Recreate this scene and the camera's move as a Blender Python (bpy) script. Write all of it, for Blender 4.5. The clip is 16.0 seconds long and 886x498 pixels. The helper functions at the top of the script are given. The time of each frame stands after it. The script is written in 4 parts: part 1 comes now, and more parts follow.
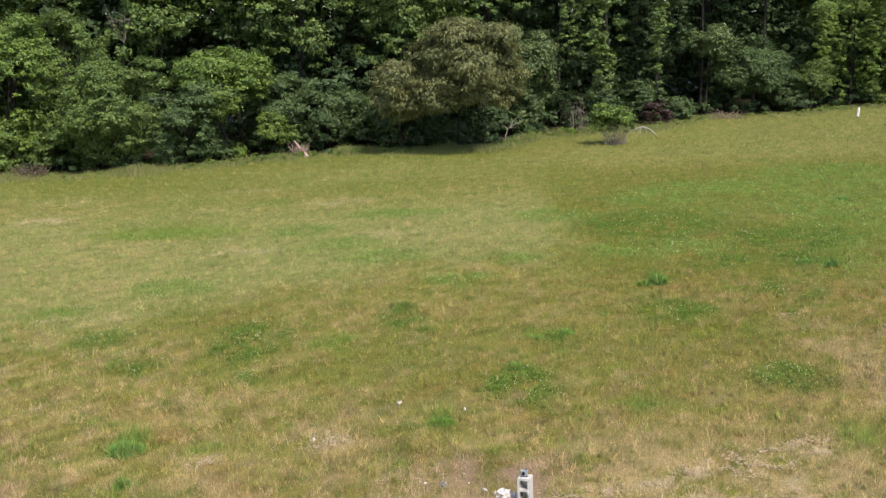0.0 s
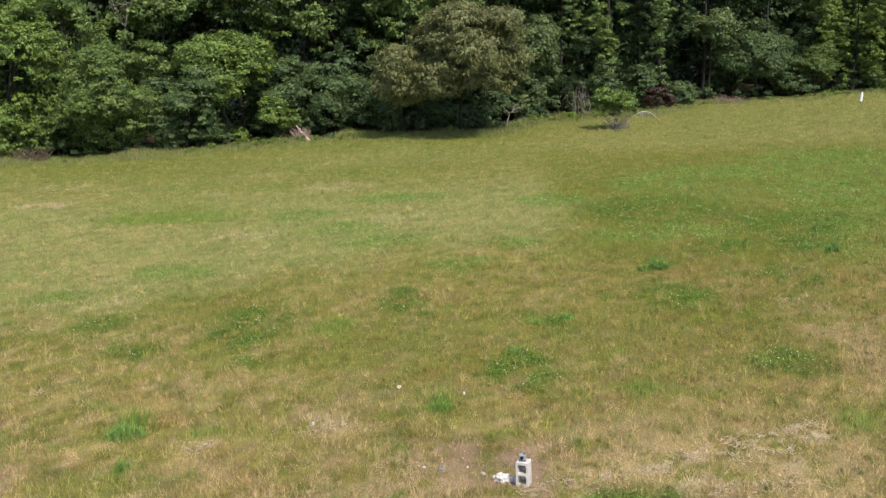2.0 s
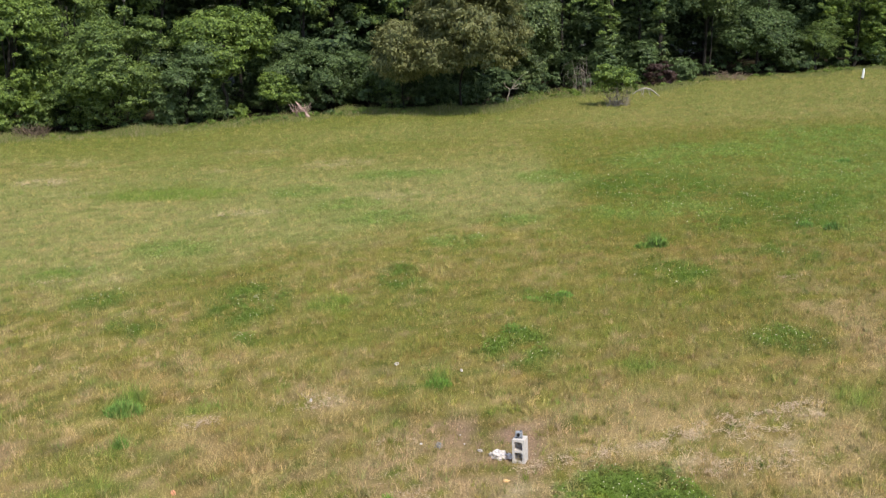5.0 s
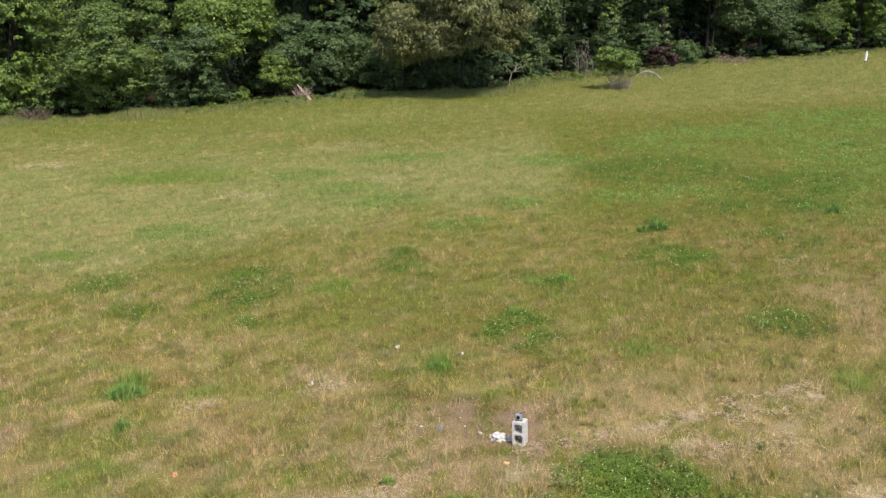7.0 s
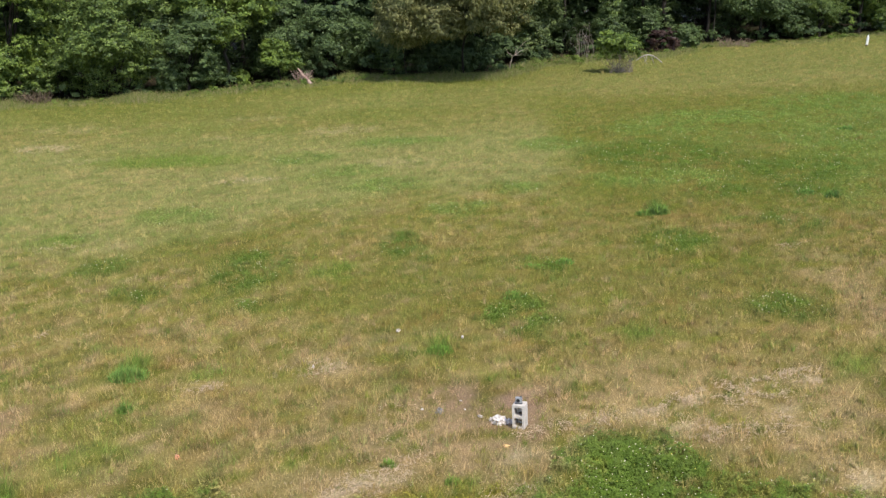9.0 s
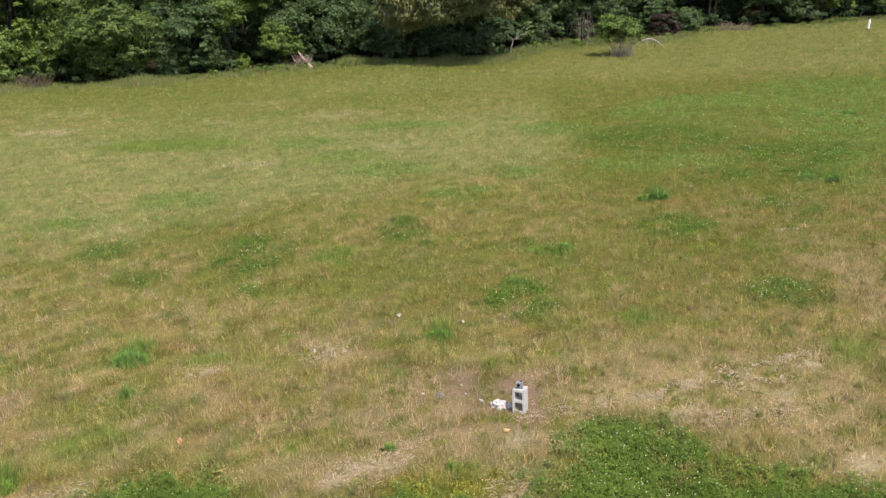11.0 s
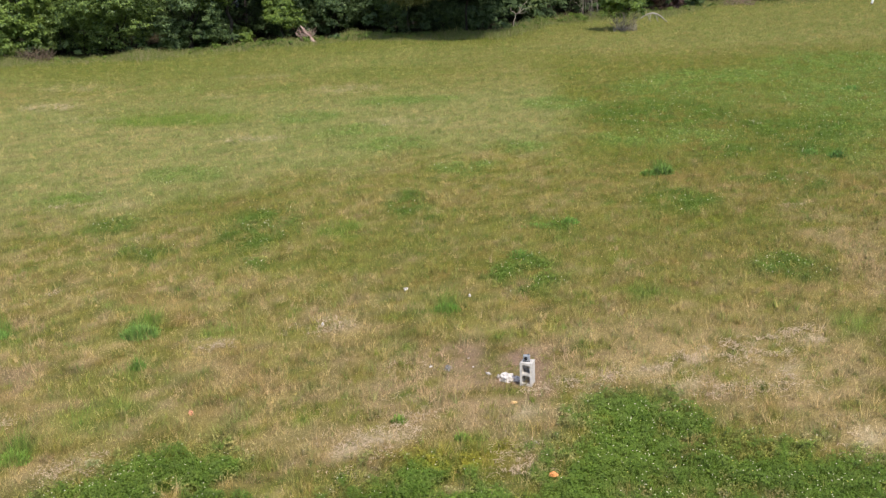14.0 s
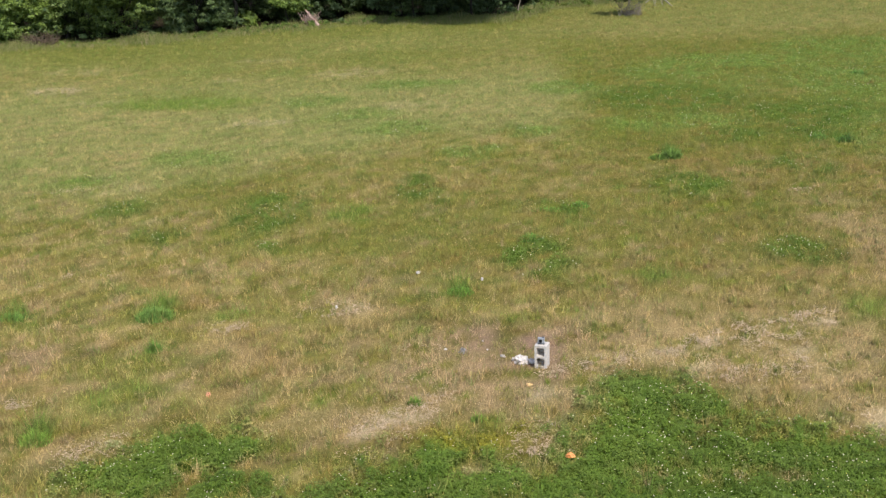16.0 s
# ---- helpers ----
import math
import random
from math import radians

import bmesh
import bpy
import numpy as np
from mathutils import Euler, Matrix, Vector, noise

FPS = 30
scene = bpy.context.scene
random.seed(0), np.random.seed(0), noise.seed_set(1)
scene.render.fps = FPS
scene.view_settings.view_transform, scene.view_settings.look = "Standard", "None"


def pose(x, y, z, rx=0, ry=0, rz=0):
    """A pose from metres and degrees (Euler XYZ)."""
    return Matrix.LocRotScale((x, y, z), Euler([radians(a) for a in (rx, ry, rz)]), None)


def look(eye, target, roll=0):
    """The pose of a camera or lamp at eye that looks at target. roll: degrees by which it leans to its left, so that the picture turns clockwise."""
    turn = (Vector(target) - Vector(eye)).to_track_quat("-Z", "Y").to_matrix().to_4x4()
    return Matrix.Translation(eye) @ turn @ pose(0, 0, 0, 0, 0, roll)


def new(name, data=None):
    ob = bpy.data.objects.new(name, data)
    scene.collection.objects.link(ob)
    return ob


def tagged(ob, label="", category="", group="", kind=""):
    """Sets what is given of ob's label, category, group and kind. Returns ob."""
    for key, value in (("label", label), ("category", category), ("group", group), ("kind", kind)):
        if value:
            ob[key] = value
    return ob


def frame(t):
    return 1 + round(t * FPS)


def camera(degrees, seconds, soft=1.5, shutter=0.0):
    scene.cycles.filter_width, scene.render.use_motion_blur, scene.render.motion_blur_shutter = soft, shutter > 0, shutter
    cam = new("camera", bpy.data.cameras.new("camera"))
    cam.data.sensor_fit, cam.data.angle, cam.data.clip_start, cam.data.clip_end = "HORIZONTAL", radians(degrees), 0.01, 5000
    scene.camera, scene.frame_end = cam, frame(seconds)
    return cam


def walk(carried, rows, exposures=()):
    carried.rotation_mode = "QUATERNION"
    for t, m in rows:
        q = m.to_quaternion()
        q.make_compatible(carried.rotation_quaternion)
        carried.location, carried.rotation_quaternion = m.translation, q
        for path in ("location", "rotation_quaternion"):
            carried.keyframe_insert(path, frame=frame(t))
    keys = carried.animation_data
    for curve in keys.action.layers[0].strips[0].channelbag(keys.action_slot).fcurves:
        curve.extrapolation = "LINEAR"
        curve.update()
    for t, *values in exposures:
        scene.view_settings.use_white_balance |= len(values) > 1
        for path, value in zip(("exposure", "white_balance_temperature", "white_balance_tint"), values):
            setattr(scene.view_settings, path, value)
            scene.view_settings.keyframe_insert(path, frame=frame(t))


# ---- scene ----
cam = camera(43.2, 16.0, soft=1.34)
walk(cam, [
    (0, pose(-0.140, 0.088, 6.879, 78.49, 0.11, -0.33)),
    (0.5, pose(-0.129, 0.088, 6.882, 78.30, 0.07, -0.28)),
    (1, pose(-0.116, 0.091, 6.879, 78.10, 0.07, -0.23)),
    (1.5, pose(-0.100, 0.091, 6.878, 77.89, 0.07, -0.19)),
    (2, pose(-0.086, 0.095, 6.879, 77.70, 0.06, -0.18)),
    (2.5, pose(-0.076, 0.098, 6.879, 77.50, 0.05, -0.16)),
    (3, pose(-0.064, 0.105, 6.883, 77.29, 0.03, -0.15)),
    (3.5, pose(-0.054, 0.112, 6.883, 77.11, 0.03, -0.12)),
    (4, pose(-0.045, 0.113, 6.885, 76.91, 0.03, -0.14)),
    (6.5, pose(-0.002, 0.075, 6.905, 75.85, 0.01, -0.02)),
    (7, pose(0.001, 0.063, 6.909, 75.63, 0.02, 0.00)),
    (7.5, pose(0.002, 0.050, 6.905, 75.44, 0.02, -0.00)),
    (8, pose(0.001, 0.035, 6.912, 75.21, 0.02, 0.02)),
    (8.5, pose(-0.001, 0.015, 6.920, 75.01, -0.01, 0.03)),
    (9, pose(-0.001, -0.000, 6.929, 74.80, -0.01, 0.03)),
    (11.5, pose(-0.013, -0.062, 6.976, 73.74, -0.06, 0.07)),
    (12, pose(-0.022, -0.078, 6.985, 73.51, -0.06, 0.08)),
    (12.5, pose(-0.043, -0.096, 6.993, 73.29, -0.06, 0.08)),
    (13, pose(-0.066, -0.126, 6.999, 73.07, -0.09, 0.09)),
    (13.5, pose(-0.091, -0.147, 7.000, 72.88, -0.11, 0.07)),
    (14, pose(-0.130, -0.174, 6.998, 72.67, -0.13, 0.09)),
    (14.5, pose(-0.173, -0.203, 6.996, 72.46, -0.13, 0.09)),
    (15, pose(-0.225, -0.231, 7.000, 72.22, -0.14, 0.11)),
    (15.5, pose(-0.290, -0.253, 6.998, 72.03, -0.17, 0.13)),
    (16, pose(-0.352, -0.270, 7.004, 71.89, -0.17, 0.13)),
], exposures=[(0, 0.19), (4, 0.16), (9, 0.11), (12, 0.09), (16, 0.09)])

# ---- light ----
SUN_ELEVATION, SUN_AZIMUTH = 55.0, 151.0  # azimuth clockwise from the camera's way ahead
world = bpy.data.worlds.new("sky")
scene.world = world
world.use_nodes = True
sky_nodes = world.node_tree.nodes
sky = sky_nodes.new("ShaderNodeTexSky")
sky.sky_type, sky.sun_disc = "NISHITA", False
sky.sun_elevation, sky.sun_rotation = radians(SUN_ELEVATION), radians(SUN_AZIMUTH)
sky.air_density, sky.dust_density = 1.0, 1.5
world.node_tree.links.new(sky.outputs[0], sky_nodes["Background"].inputs[0])
sky_nodes["Background"].inputs[1].default_value = 0.235
sun_data = bpy.data.lights.new("sun", "SUN")
sun_data.energy, sun_data.angle, sun_data.color = 4.1, radians(0.55), (1.0, 0.93, 0.80)
sun = new("sun", sun_data)
se, sa = radians(SUN_ELEVATION), radians(SUN_AZIMUTH)
SUN_WAY = Vector((math.cos(se) * math.sin(sa), math.cos(se) * math.cos(sa), math.sin(se)))
sun.matrix_world = look(SUN_WAY * 100, (0, 0, 0))


# ---- materials ----
def material(name, rough=0.8):
    m = bpy.data.materials.new(name)
    m.use_nodes = True
    n, l = m.node_tree.nodes, m.node_tree.links
    b = n["Principled BSDF"]
    b.inputs["Roughness"].default_value = rough
    b.inputs["Specular IOR Level"].default_value = 0.3
    return m, n, l, b


def noise_node(n, l, scale, detail=4.0, rough=0.6):
    c = n.new("ShaderNodeTexCoord")
    t = n.new("ShaderNodeTexNoise")
    t.inputs["Scale"].default_value, t.inputs["Detail"].default_value, t.inputs["Roughness"].default_value = scale, detail, rough
    l.new(c.outputs["Object"], t.inputs["Vector"])
    return t


def ramp(n, l, source, stops):
    r = n.new("ShaderNodeValToRGB")
    while len(r.color_ramp.elements) < len(stops):
        r.color_ramp.elements.new(0.5)
    for e, (at, col) in zip(r.color_ramp.elements, stops):
        e.position, e.color = at, (*col, 1)
    l.new(source, r.inputs[0])
    return r


def mix(n, l, a, b, factor, mode="MIX"):
    x = n.new("ShaderNodeMix")
    x.data_type, x.blend_type = "RGBA", mode
    for value, socket in ((a, x.inputs[6]), (b, x.inputs[7])):
        if isinstance(value, tuple):
            socket.default_value = (*value, 1)
        else:
            l.new(value, socket)
    if isinstance(factor, float):
        x.inputs[0].default_value = factor
    else:
        l.new(factor, x.inputs[0])
    return x.outputs[2]


def bump(n, l, b, height, strength, distance):
    k = n.new("ShaderNodeBump")
    k.inputs["Strength"].default_value, k.inputs["Distance"].default_value = strength, distance
    l.new(height, k.inputs["Height"])
    l.new(k.outputs[0], b.inputs["Normal"])


def plain_rough(name, dark, light, scale, rough=0.85, bumpy=0.4, depth=0.01):
    """A mottled surface between two colours, with grain at two scales."""
    m, n, l, b = material(name, rough)
    big, fine = noise_node(n, l, scale), noise_node(n, l, scale * 9)
    c = ramp(n, l, big.outputs[0], [(0.3, dark), (0.7, light)]).outputs[0]
    g = ramp(n, l, fine.outputs[0], [(0.3, (0.72, 0.72, 0.72)), (0.7, (1.15, 1.15, 1.15))]).outputs[0]
    l.new(mix(n, l, c, g, 1.0, "MULTIPLY"), b.inputs["Base Color"])
    bump(n, l, b, fine.outputs[0], bumpy, depth)
    return m


def leaf_material(name, dark, light, glow, rough=0.5, gloss=0.3):
    """Leaves: each one a shade of its own, lighter and darker sprays, light passing through."""
    m, n, l, b = material(name, rough)
    b.inputs["Specular IOR Level"].default_value = gloss
    g = n.new("ShaderNodeNewGeometry")
    patchy = noise_node(n, l, 1.3, 4.0)
    add = n.new("ShaderNodeMath")
    add.operation = "MULTIPLY_ADD"
    l.new(g.outputs["Random Per Island"], add.inputs[0])
    add.inputs[1].default_value = 0.45
    l.new(patchy.outputs[0], add.inputs[2])
    c = ramp(n, l, add.outputs[0], [(0.40, dark), (0.92, light)]).outputs[0]
    l.new(c, b.inputs["Base Color"])
    tr = n.new("ShaderNodeBsdfTranslucent")
    l.new(mix(n, l, c, glow, 0.5), tr.inputs[0])
    mx = n.new("ShaderNodeMixShader")
    mx.inputs[0].default_value = 0.26
    l.new(b.outputs[0], mx.inputs[1])
    l.new(tr.outputs[0], mx.inputs[2])
    l.new(mx.outputs[0], n["Material Output"].inputs[0])
    return m


def ground_material():
    m, n, l, b = material("meadow_ground", 0.95)
    b.inputs["Specular IOR Level"].default_value = 0.1
    a = n.new("ShaderNodeAttribute")
    a.attribute_name = "tint"
    fine, mid = noise_node(n, l, 28.0, 5.0, 0.7), noise_node(n, l, 3.0, 5.0, 0.65)
    g = ramp(n, l, fine.outputs[0], [(0.28, (0.45, 0.45, 0.42)), (0.72, (1.15, 1.15, 1.1))]).outputs[0]
    h = ramp(n, l, mid.outputs[0], [(0.3, (0.8, 0.84, 0.8)), (0.7, (1.12, 1.08, 1.05))]).outputs[0]
    l.new(mix(n, l, mix(n, l, a.outputs[0], g, 1.0, "MULTIPLY"), h, 1.0, "MULTIPLY"), b.inputs["Base Color"])
    bump(n, l, b, fine.outputs[0], 0.8, 0.05)
    return m


def blade_material():
    m, n, l, b = material("grass_blade", 0.6)
    b.inputs["Specular IOR Level"].default_value = 0.2
    a = n.new("ShaderNodeAttribute")
    a.attribute_name = "tint"
    l.new(a.outputs[0], b.inputs["Base Color"])
    tr = n.new("ShaderNodeBsdfTranslucent")
    l.new(a.outputs[0], tr.inputs[0])
    # shading normals are bent towards the sky, which brightens the blades
    g = n.new("ShaderNodeNewGeometry")
    up = n.new("ShaderNodeVectorMath")
    up.operation = "MULTIPLY_ADD"
    l.new(g.outputs["Normal"], up.inputs[0])
    up.inputs[1].default_value, up.inputs[2].default_value = (0.45, 0.45, 0.45), (0, 0, 0.8)
    unit = n.new("ShaderNodeVectorMath")
    unit.operation = "NORMALIZE"
    l.new(up.outputs[0], unit.inputs[0])
    l.new(unit.outputs[0], b.inputs["Normal"])
    mx = n.new("ShaderNodeMixShader")
    mx.inputs[0].default_value = 0.2
    l.new(b.outputs[0], mx.inputs[1])
    l.new(tr.outputs[0], mx.inputs[2])
    l.new(mx.outputs[0], n["Material Output"].inputs[0])
    return m


M_GROUND, M_BLADE = ground_material(), blade_material()
# bark set near black, with the deep shade on the trunks in its colour
M_BARK = plain_rough("bark", (0.014, 0.012, 0.010), (0.040, 0.034, 0.027), 3.0, 0.9, 0.8, 0.03)
M_PALE_BARK = plain_rough("pale_bark", (0.24, 0.21, 0.18), (0.42, 0.39, 0.34), 4.0, 0.85, 0.5, 0.02)
M_DEAD = plain_rough("dead_twigs", (0.2, 0.14, 0.1), (0.36, 0.27, 0.2), 5.0, 0.9, 0.5, 0.02)
M_BROWN_TWIG = plain_rough("brown_twigs", (0.07, 0.05, 0.035), (0.2, 0.15, 0.1), 5.0, 0.9, 0.5, 0.02)
M_GREY_TWIG = plain_rough("grey_twigs", (0.15, 0.125, 0.10), (0.33, 0.285, 0.235), 5.0, 0.9, 0.5, 0.02)
M_PINK_WOOD = plain_rough("bare_broken_wood", (0.3, 0.19, 0.16), (0.5, 0.36, 0.31), 4.0, 0.85, 0.6, 0.02)
L_MID = leaf_material("leaf_mid_green", (0.028, 0.056, 0.024), (0.172, 0.240, 0.054), (0.16, 0.23, 0.03))
L_LIME = leaf_material("leaf_lime", (0.036, 0.070, 0.023), (0.200, 0.280, 0.052), (0.19, 0.27, 0.03))
# dark leaves; on low and inner growth this colour also stands for shade
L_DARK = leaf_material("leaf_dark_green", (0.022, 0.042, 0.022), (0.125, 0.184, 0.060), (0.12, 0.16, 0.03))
L_BLUE = leaf_material("leaf_blue_green", (0.030, 0.052, 0.026), (0.160, 0.212, 0.070), (0.15, 0.2, 0.05))
L_OLIVE = leaf_material("leaf_olive_brown", (0.044, 0.062, 0.022), (0.214, 0.214, 0.080), (0.22, 0.22, 0.06))
# leaf colour darkened to stand for the shade inside the wood
L_SHADE = leaf_material("leaf_shade_green", (0.020, 0.036, 0.020), (0.095, 0.140, 0.055), (0.09, 0.13, 0.03), 0.65, 0.12)
L_RED = leaf_material("leaf_wine_red", (0.034, 0.022, 0.020), (0.095, 0.055, 0.046), (0.12, 0.06, 0.04))


# ---- shape helpers ----
SLOPE = 0.0374


def smooth_noise(x, y, seed):
    """Smooth noise from 0 to 1 on arrays."""
    table = np.random.RandomState(seed).rand(64, 64)
    i, j = np.floor(x).astype(int), np.floor(y).astype(int)
    u, v = x - i, y - j
    u, v = u * u * (3 - 2 * u), v * v * (3 - 2 * v)
    at = lambda a, b: table[a % 64, b % 64]
    return (at(i, j) * (1 - u) + at(i + 1, j) * u) * (1 - v) + (at(i, j + 1) * (1 - u) + at(i + 1, j + 1) * u) * v


def fractal(x, y, scale, seed, octaves=4, fall=0.55):
    total, weight, size = 0, 0, 1.0
    for k in range(octaves):
        total = total + size * smooth_noise(x * scale * 2 ** k + 17.3 * k, y * scale * 2 ** k + 5.1 * k, seed + k)
        weight, size = weight + size, size * fall
    return total / weight


def ground_height(x, y):
    """The meadow leans up to the right; far off it levels out."""
    x, y = np.asarray(x, float), np.asarray(y, float)
    lean = SLOPE * 70 * np.tanh(x / 70)
    near = np.exp(-((np.hypot(x, y - 30) / 120) ** 2))
    return lean + near * 0.10 * (fractal(x, y, 0.35, 5, 2) - 0.5)


def gz(x, y):
    return float(ground_height(x, y))


def edge_of_woods(x):
    """How far ahead the wood's edge lies."""
    return np.interp(x, [-60, -24, -17, -10, -4, 3, 6, 13, 17, 24, 32, 60], [51, 53.9, 55.5, 58.2, 60.8, 59.9, 65.5, 68, 72.5, 74, 78.5, 86])


def mesh_from(name, verts, faces, mat, tint=None, smooth=False):
    """A mesh from arrays; every face has the same number of corners."""
    verts, faces = np.asarray(verts, np.float32), np.asarray(faces, np.int32)
    me = bpy.data.meshes.new(name)
    me.vertices.add(len(verts))
    me.vertices.foreach_set("co", verts.ravel())
    me.loops.add(faces.size)
    me.loops.foreach_set("vertex_index", faces.ravel())
    me.polygons.add(len(faces))
    me.polygons.foreach_set("loop_start", np.arange(0, faces.size, faces.shape[1], dtype=np.int32))
    if smooth:
        me.polygons.foreach_set("use_smooth", np.ones(len(faces), bool))
    me.update(calc_edges=True)
    if tint is not None:
        layer = me.attributes.new("tint", "FLOAT_COLOR", "POINT" if len(tint) == len(verts) else "FACE")
        layer.data.foreach_set("color", np.concatenate([tint, np.ones((len(tint), 1))], 1).astype(np.float32).ravel())
    me.materials.append(mat)
    return me


def part(name, me, parent, label=""):
    ob = new(name, me)
    ob.parent = parent
    return tagged(ob, label)


def thing(name, x, y, label, category, group="", kind="", z=None, turn=0.0):
    ob = new(name)
    ob.matrix_basis = pose(x, y, gz(x, y) if z is None else z, 0, 0, turn)
    return tagged(ob, label, category, group, kind)


def tube(points, radii, sides=6):
    """Vertices and quads of a tapering tube along points, its ends closed by narrow rings."""
    points = [Vector(p) for p in points]
    verts, faces = [], []
    for k, p in enumerate(points):
        way = (points[min(k + 1, len(points) - 1)] - points[max(k - 1, 0)]).normalized()
        side = way.cross(Vector((0.31, 0.87, 0.13))).normalized()
        other = way.cross(side)
        for s in range(sides):
            a = 2 * math.pi * s / sides
            verts.append(p + (side * math.cos(a) + other * math.sin(a)) * radii[k])
    for k in range(len(points) - 1):
        for s in range(sides):
            t = (s + 1) % sides
            faces.append((k * sides + s, k * sides + t, (k + 1) * sides + t, (k + 1) * sides + s))
    return verts, faces


def tubes_mesh(name, many, mat, sides=5):
    verts, faces = [], []
    for points, radii in many:
        v, f = tube(points, radii, sides)
        faces += [tuple(i + len(verts) for i in q) for q in f]
        verts += v
    return mesh_from(name, [tuple(v) for v in verts], faces, mat, smooth=True)


def crooked(rng, start, end, steps, wander):
    a, b = np.array(start, float), np.array(end, float)
    out = []
    for k in range(steps + 1):
        s = k / steps
        out.append(tuple(a + (b - a) * s + rng.normal(0, wander, 3) * math.sin(math.pi * s)))
    return out


def leaves(rng, boughs, count, length, width, droop, open_side):
    """Pointed leaves in sprays on the outer and upper side of many boughs, a few within. boughs: rows of x, y, z, radius."""
    many = max(12, count // (48 if length < 0.28 else 9))
    pick = rng.choice(len(boughs), many, p=boughs[:, 3] ** 2 / (boughs[:, 3] ** 2).sum())
    out = rng.normal(0, 0.85, (many, 3)) + open_side[pick] * 0.8 + np.array([0, 0, 0.6])
    out /= np.linalg.norm(out, axis=1, keepdims=True)
    r = boughs[pick, 3:4]
    shell = np.where(rng.rand(many, 1) < 0.13, rng.uniform(0.2, 0.75, (many, 1)), rng.uniform(0.78, 1.15, (many, 1)))
    spray = boughs[pick, :3] + out * r * np.array([1.05, 1.05, 0.85]) * shell
    reach = np.clip(r * 0.34, 0.10, max(0.36, length)) * rng.uniform(0.5, 1.5, (many, 1))
    at = rng.randint(0, many, count)
    turn = rng.normal(0, 1, (count, 3)) + np.array([0, 0, 0.3])
    turn /= np.linalg.norm(turn, axis=1, keepdims=True)
    p = spray[at] + turn * reach[at] * np.array([1.2, 1.2, 0.62]) * rng.uniform(0.2, 1.15, (count, 1))
    way = out[at] * 0.7 + turn * 0.45
    normal = way * 0.8 + rng.normal(0, 0.5, (count, 3)) + np.array([0, 0, 0.6])
    normal /= np.linalg.norm(normal, axis=1, keepdims=True)
    along = way + rng.normal(0, 0.6, (count, 3)) + np.array([0, 0, -droop])
    along -= normal * (along * normal).sum(1, keepdims=True)
    along /= np.linalg.norm(along, axis=1, keepdims=True) + 1e-9
    across = np.cross(normal, along)
    size = rng.uniform(0.55, 1.3, (count, 1))
    ln, wd = length * size, width * size * rng.uniform(0.85, 1.25, (count, 1))
    base = p - along * ln * 0.42
    tip = p + along * ln * 0.6 - normal * ln * rng.uniform(0.0, 0.25, (count, 1))
    verts = np.stack([base - across * wd * 0.55, base + across * wd * 0.55, tip], 1).reshape(-1, 3)
    return verts, np.arange(3 * count).reshape(-1, 3)


def column_boughs(rng, rx, ry, rz, zc, columns, size):
    """Boughs strung down narrow hanging columns, as vines make them, with a ragged cap on top."""
    rows = []
    for k in range(columns):
        cx, cy = rng.uniform(-1, 1) * rx, rng.uniform(-1, 0.6) * ry
        top, bottom = zc + rz * rng.uniform(0.55, 1.0), zc - rz * rng.uniform(0.1, 1.0)
        z = top
        while z > bottom:
            r = size * rng.uniform(0.45, 1.0) * (1.25 if z > zc + rz * 0.5 else 0.8)
            rows.append((cx + rng.normal(0, 0.18), cy + rng.normal(0, 0.2), z, r))
            z -= r * rng.uniform(0.9, 1.9)
    b = np.array(rows)
    way = np.stack([rng.normal(0, 0.4, len(b)), -np.ones(len(b)), rng.normal(0.2, 0.3, len(b))], 1)
    return b, way / np.linalg.norm(way, axis=1, keepdims=True)


def crown_boughs(rng, rx, ry, rz, zc, count, size, hollow=0.55):
    way = rng.normal(0, 1, (count, 3))
    way /= np.linalg.norm(way, axis=1, keepdims=True)
    reach = rng.uniform(hollow, 1.0, (count, 1))
    lumps = 1 + 0.16 * np.sin(way[:, :1] * 5 + rng.uniform(0, 6)) * np.cos(way[:, 2:] * 4 + rng.uniform(0, 6))
    p = way * reach * lumps * np.array([rx - size * 0.6, ry - size * 0.6, rz - size * 0.5]) + np.array([0, 0, zc])
    return np.concatenate([p, size * rng.uniform(0.5, 1.45, (count, 1))], 1), way


# deep hollows between the crowns at the wood's edge: place, height over the ground, half width, half height
HOLLOWS = [
    (-19.0, 58.7, 5.0, 0.75, 1.25),
    (-22.0, 58.0, 4.1, 0.85, 0.40),
    (-13.9, 60.5, 6.0, 0.75, 0.95),
    (-11.5, 61.2, 6.0, 0.75, 0.50),
    (-10.9, 61.4, 1.9, 1.00, 1.00),
    (-5.2, 62.6, 5.0, 1.5, 1.5),
    (-1.2, 63.0, 4.3, 0.55, 0.60),
    (8.5, 67.6, 3.9, 1.10, 1.30),
    (15.4, 72.3, 2.8, 1.55, 1.90),
    (17.4, 73.0, 6.5, 1.30, 0.90),
    (21.2, 74.5, 6.7, 2.60, 1.60),
    (13.3, 71.0, 0.2, 0.90, 0.79),
]


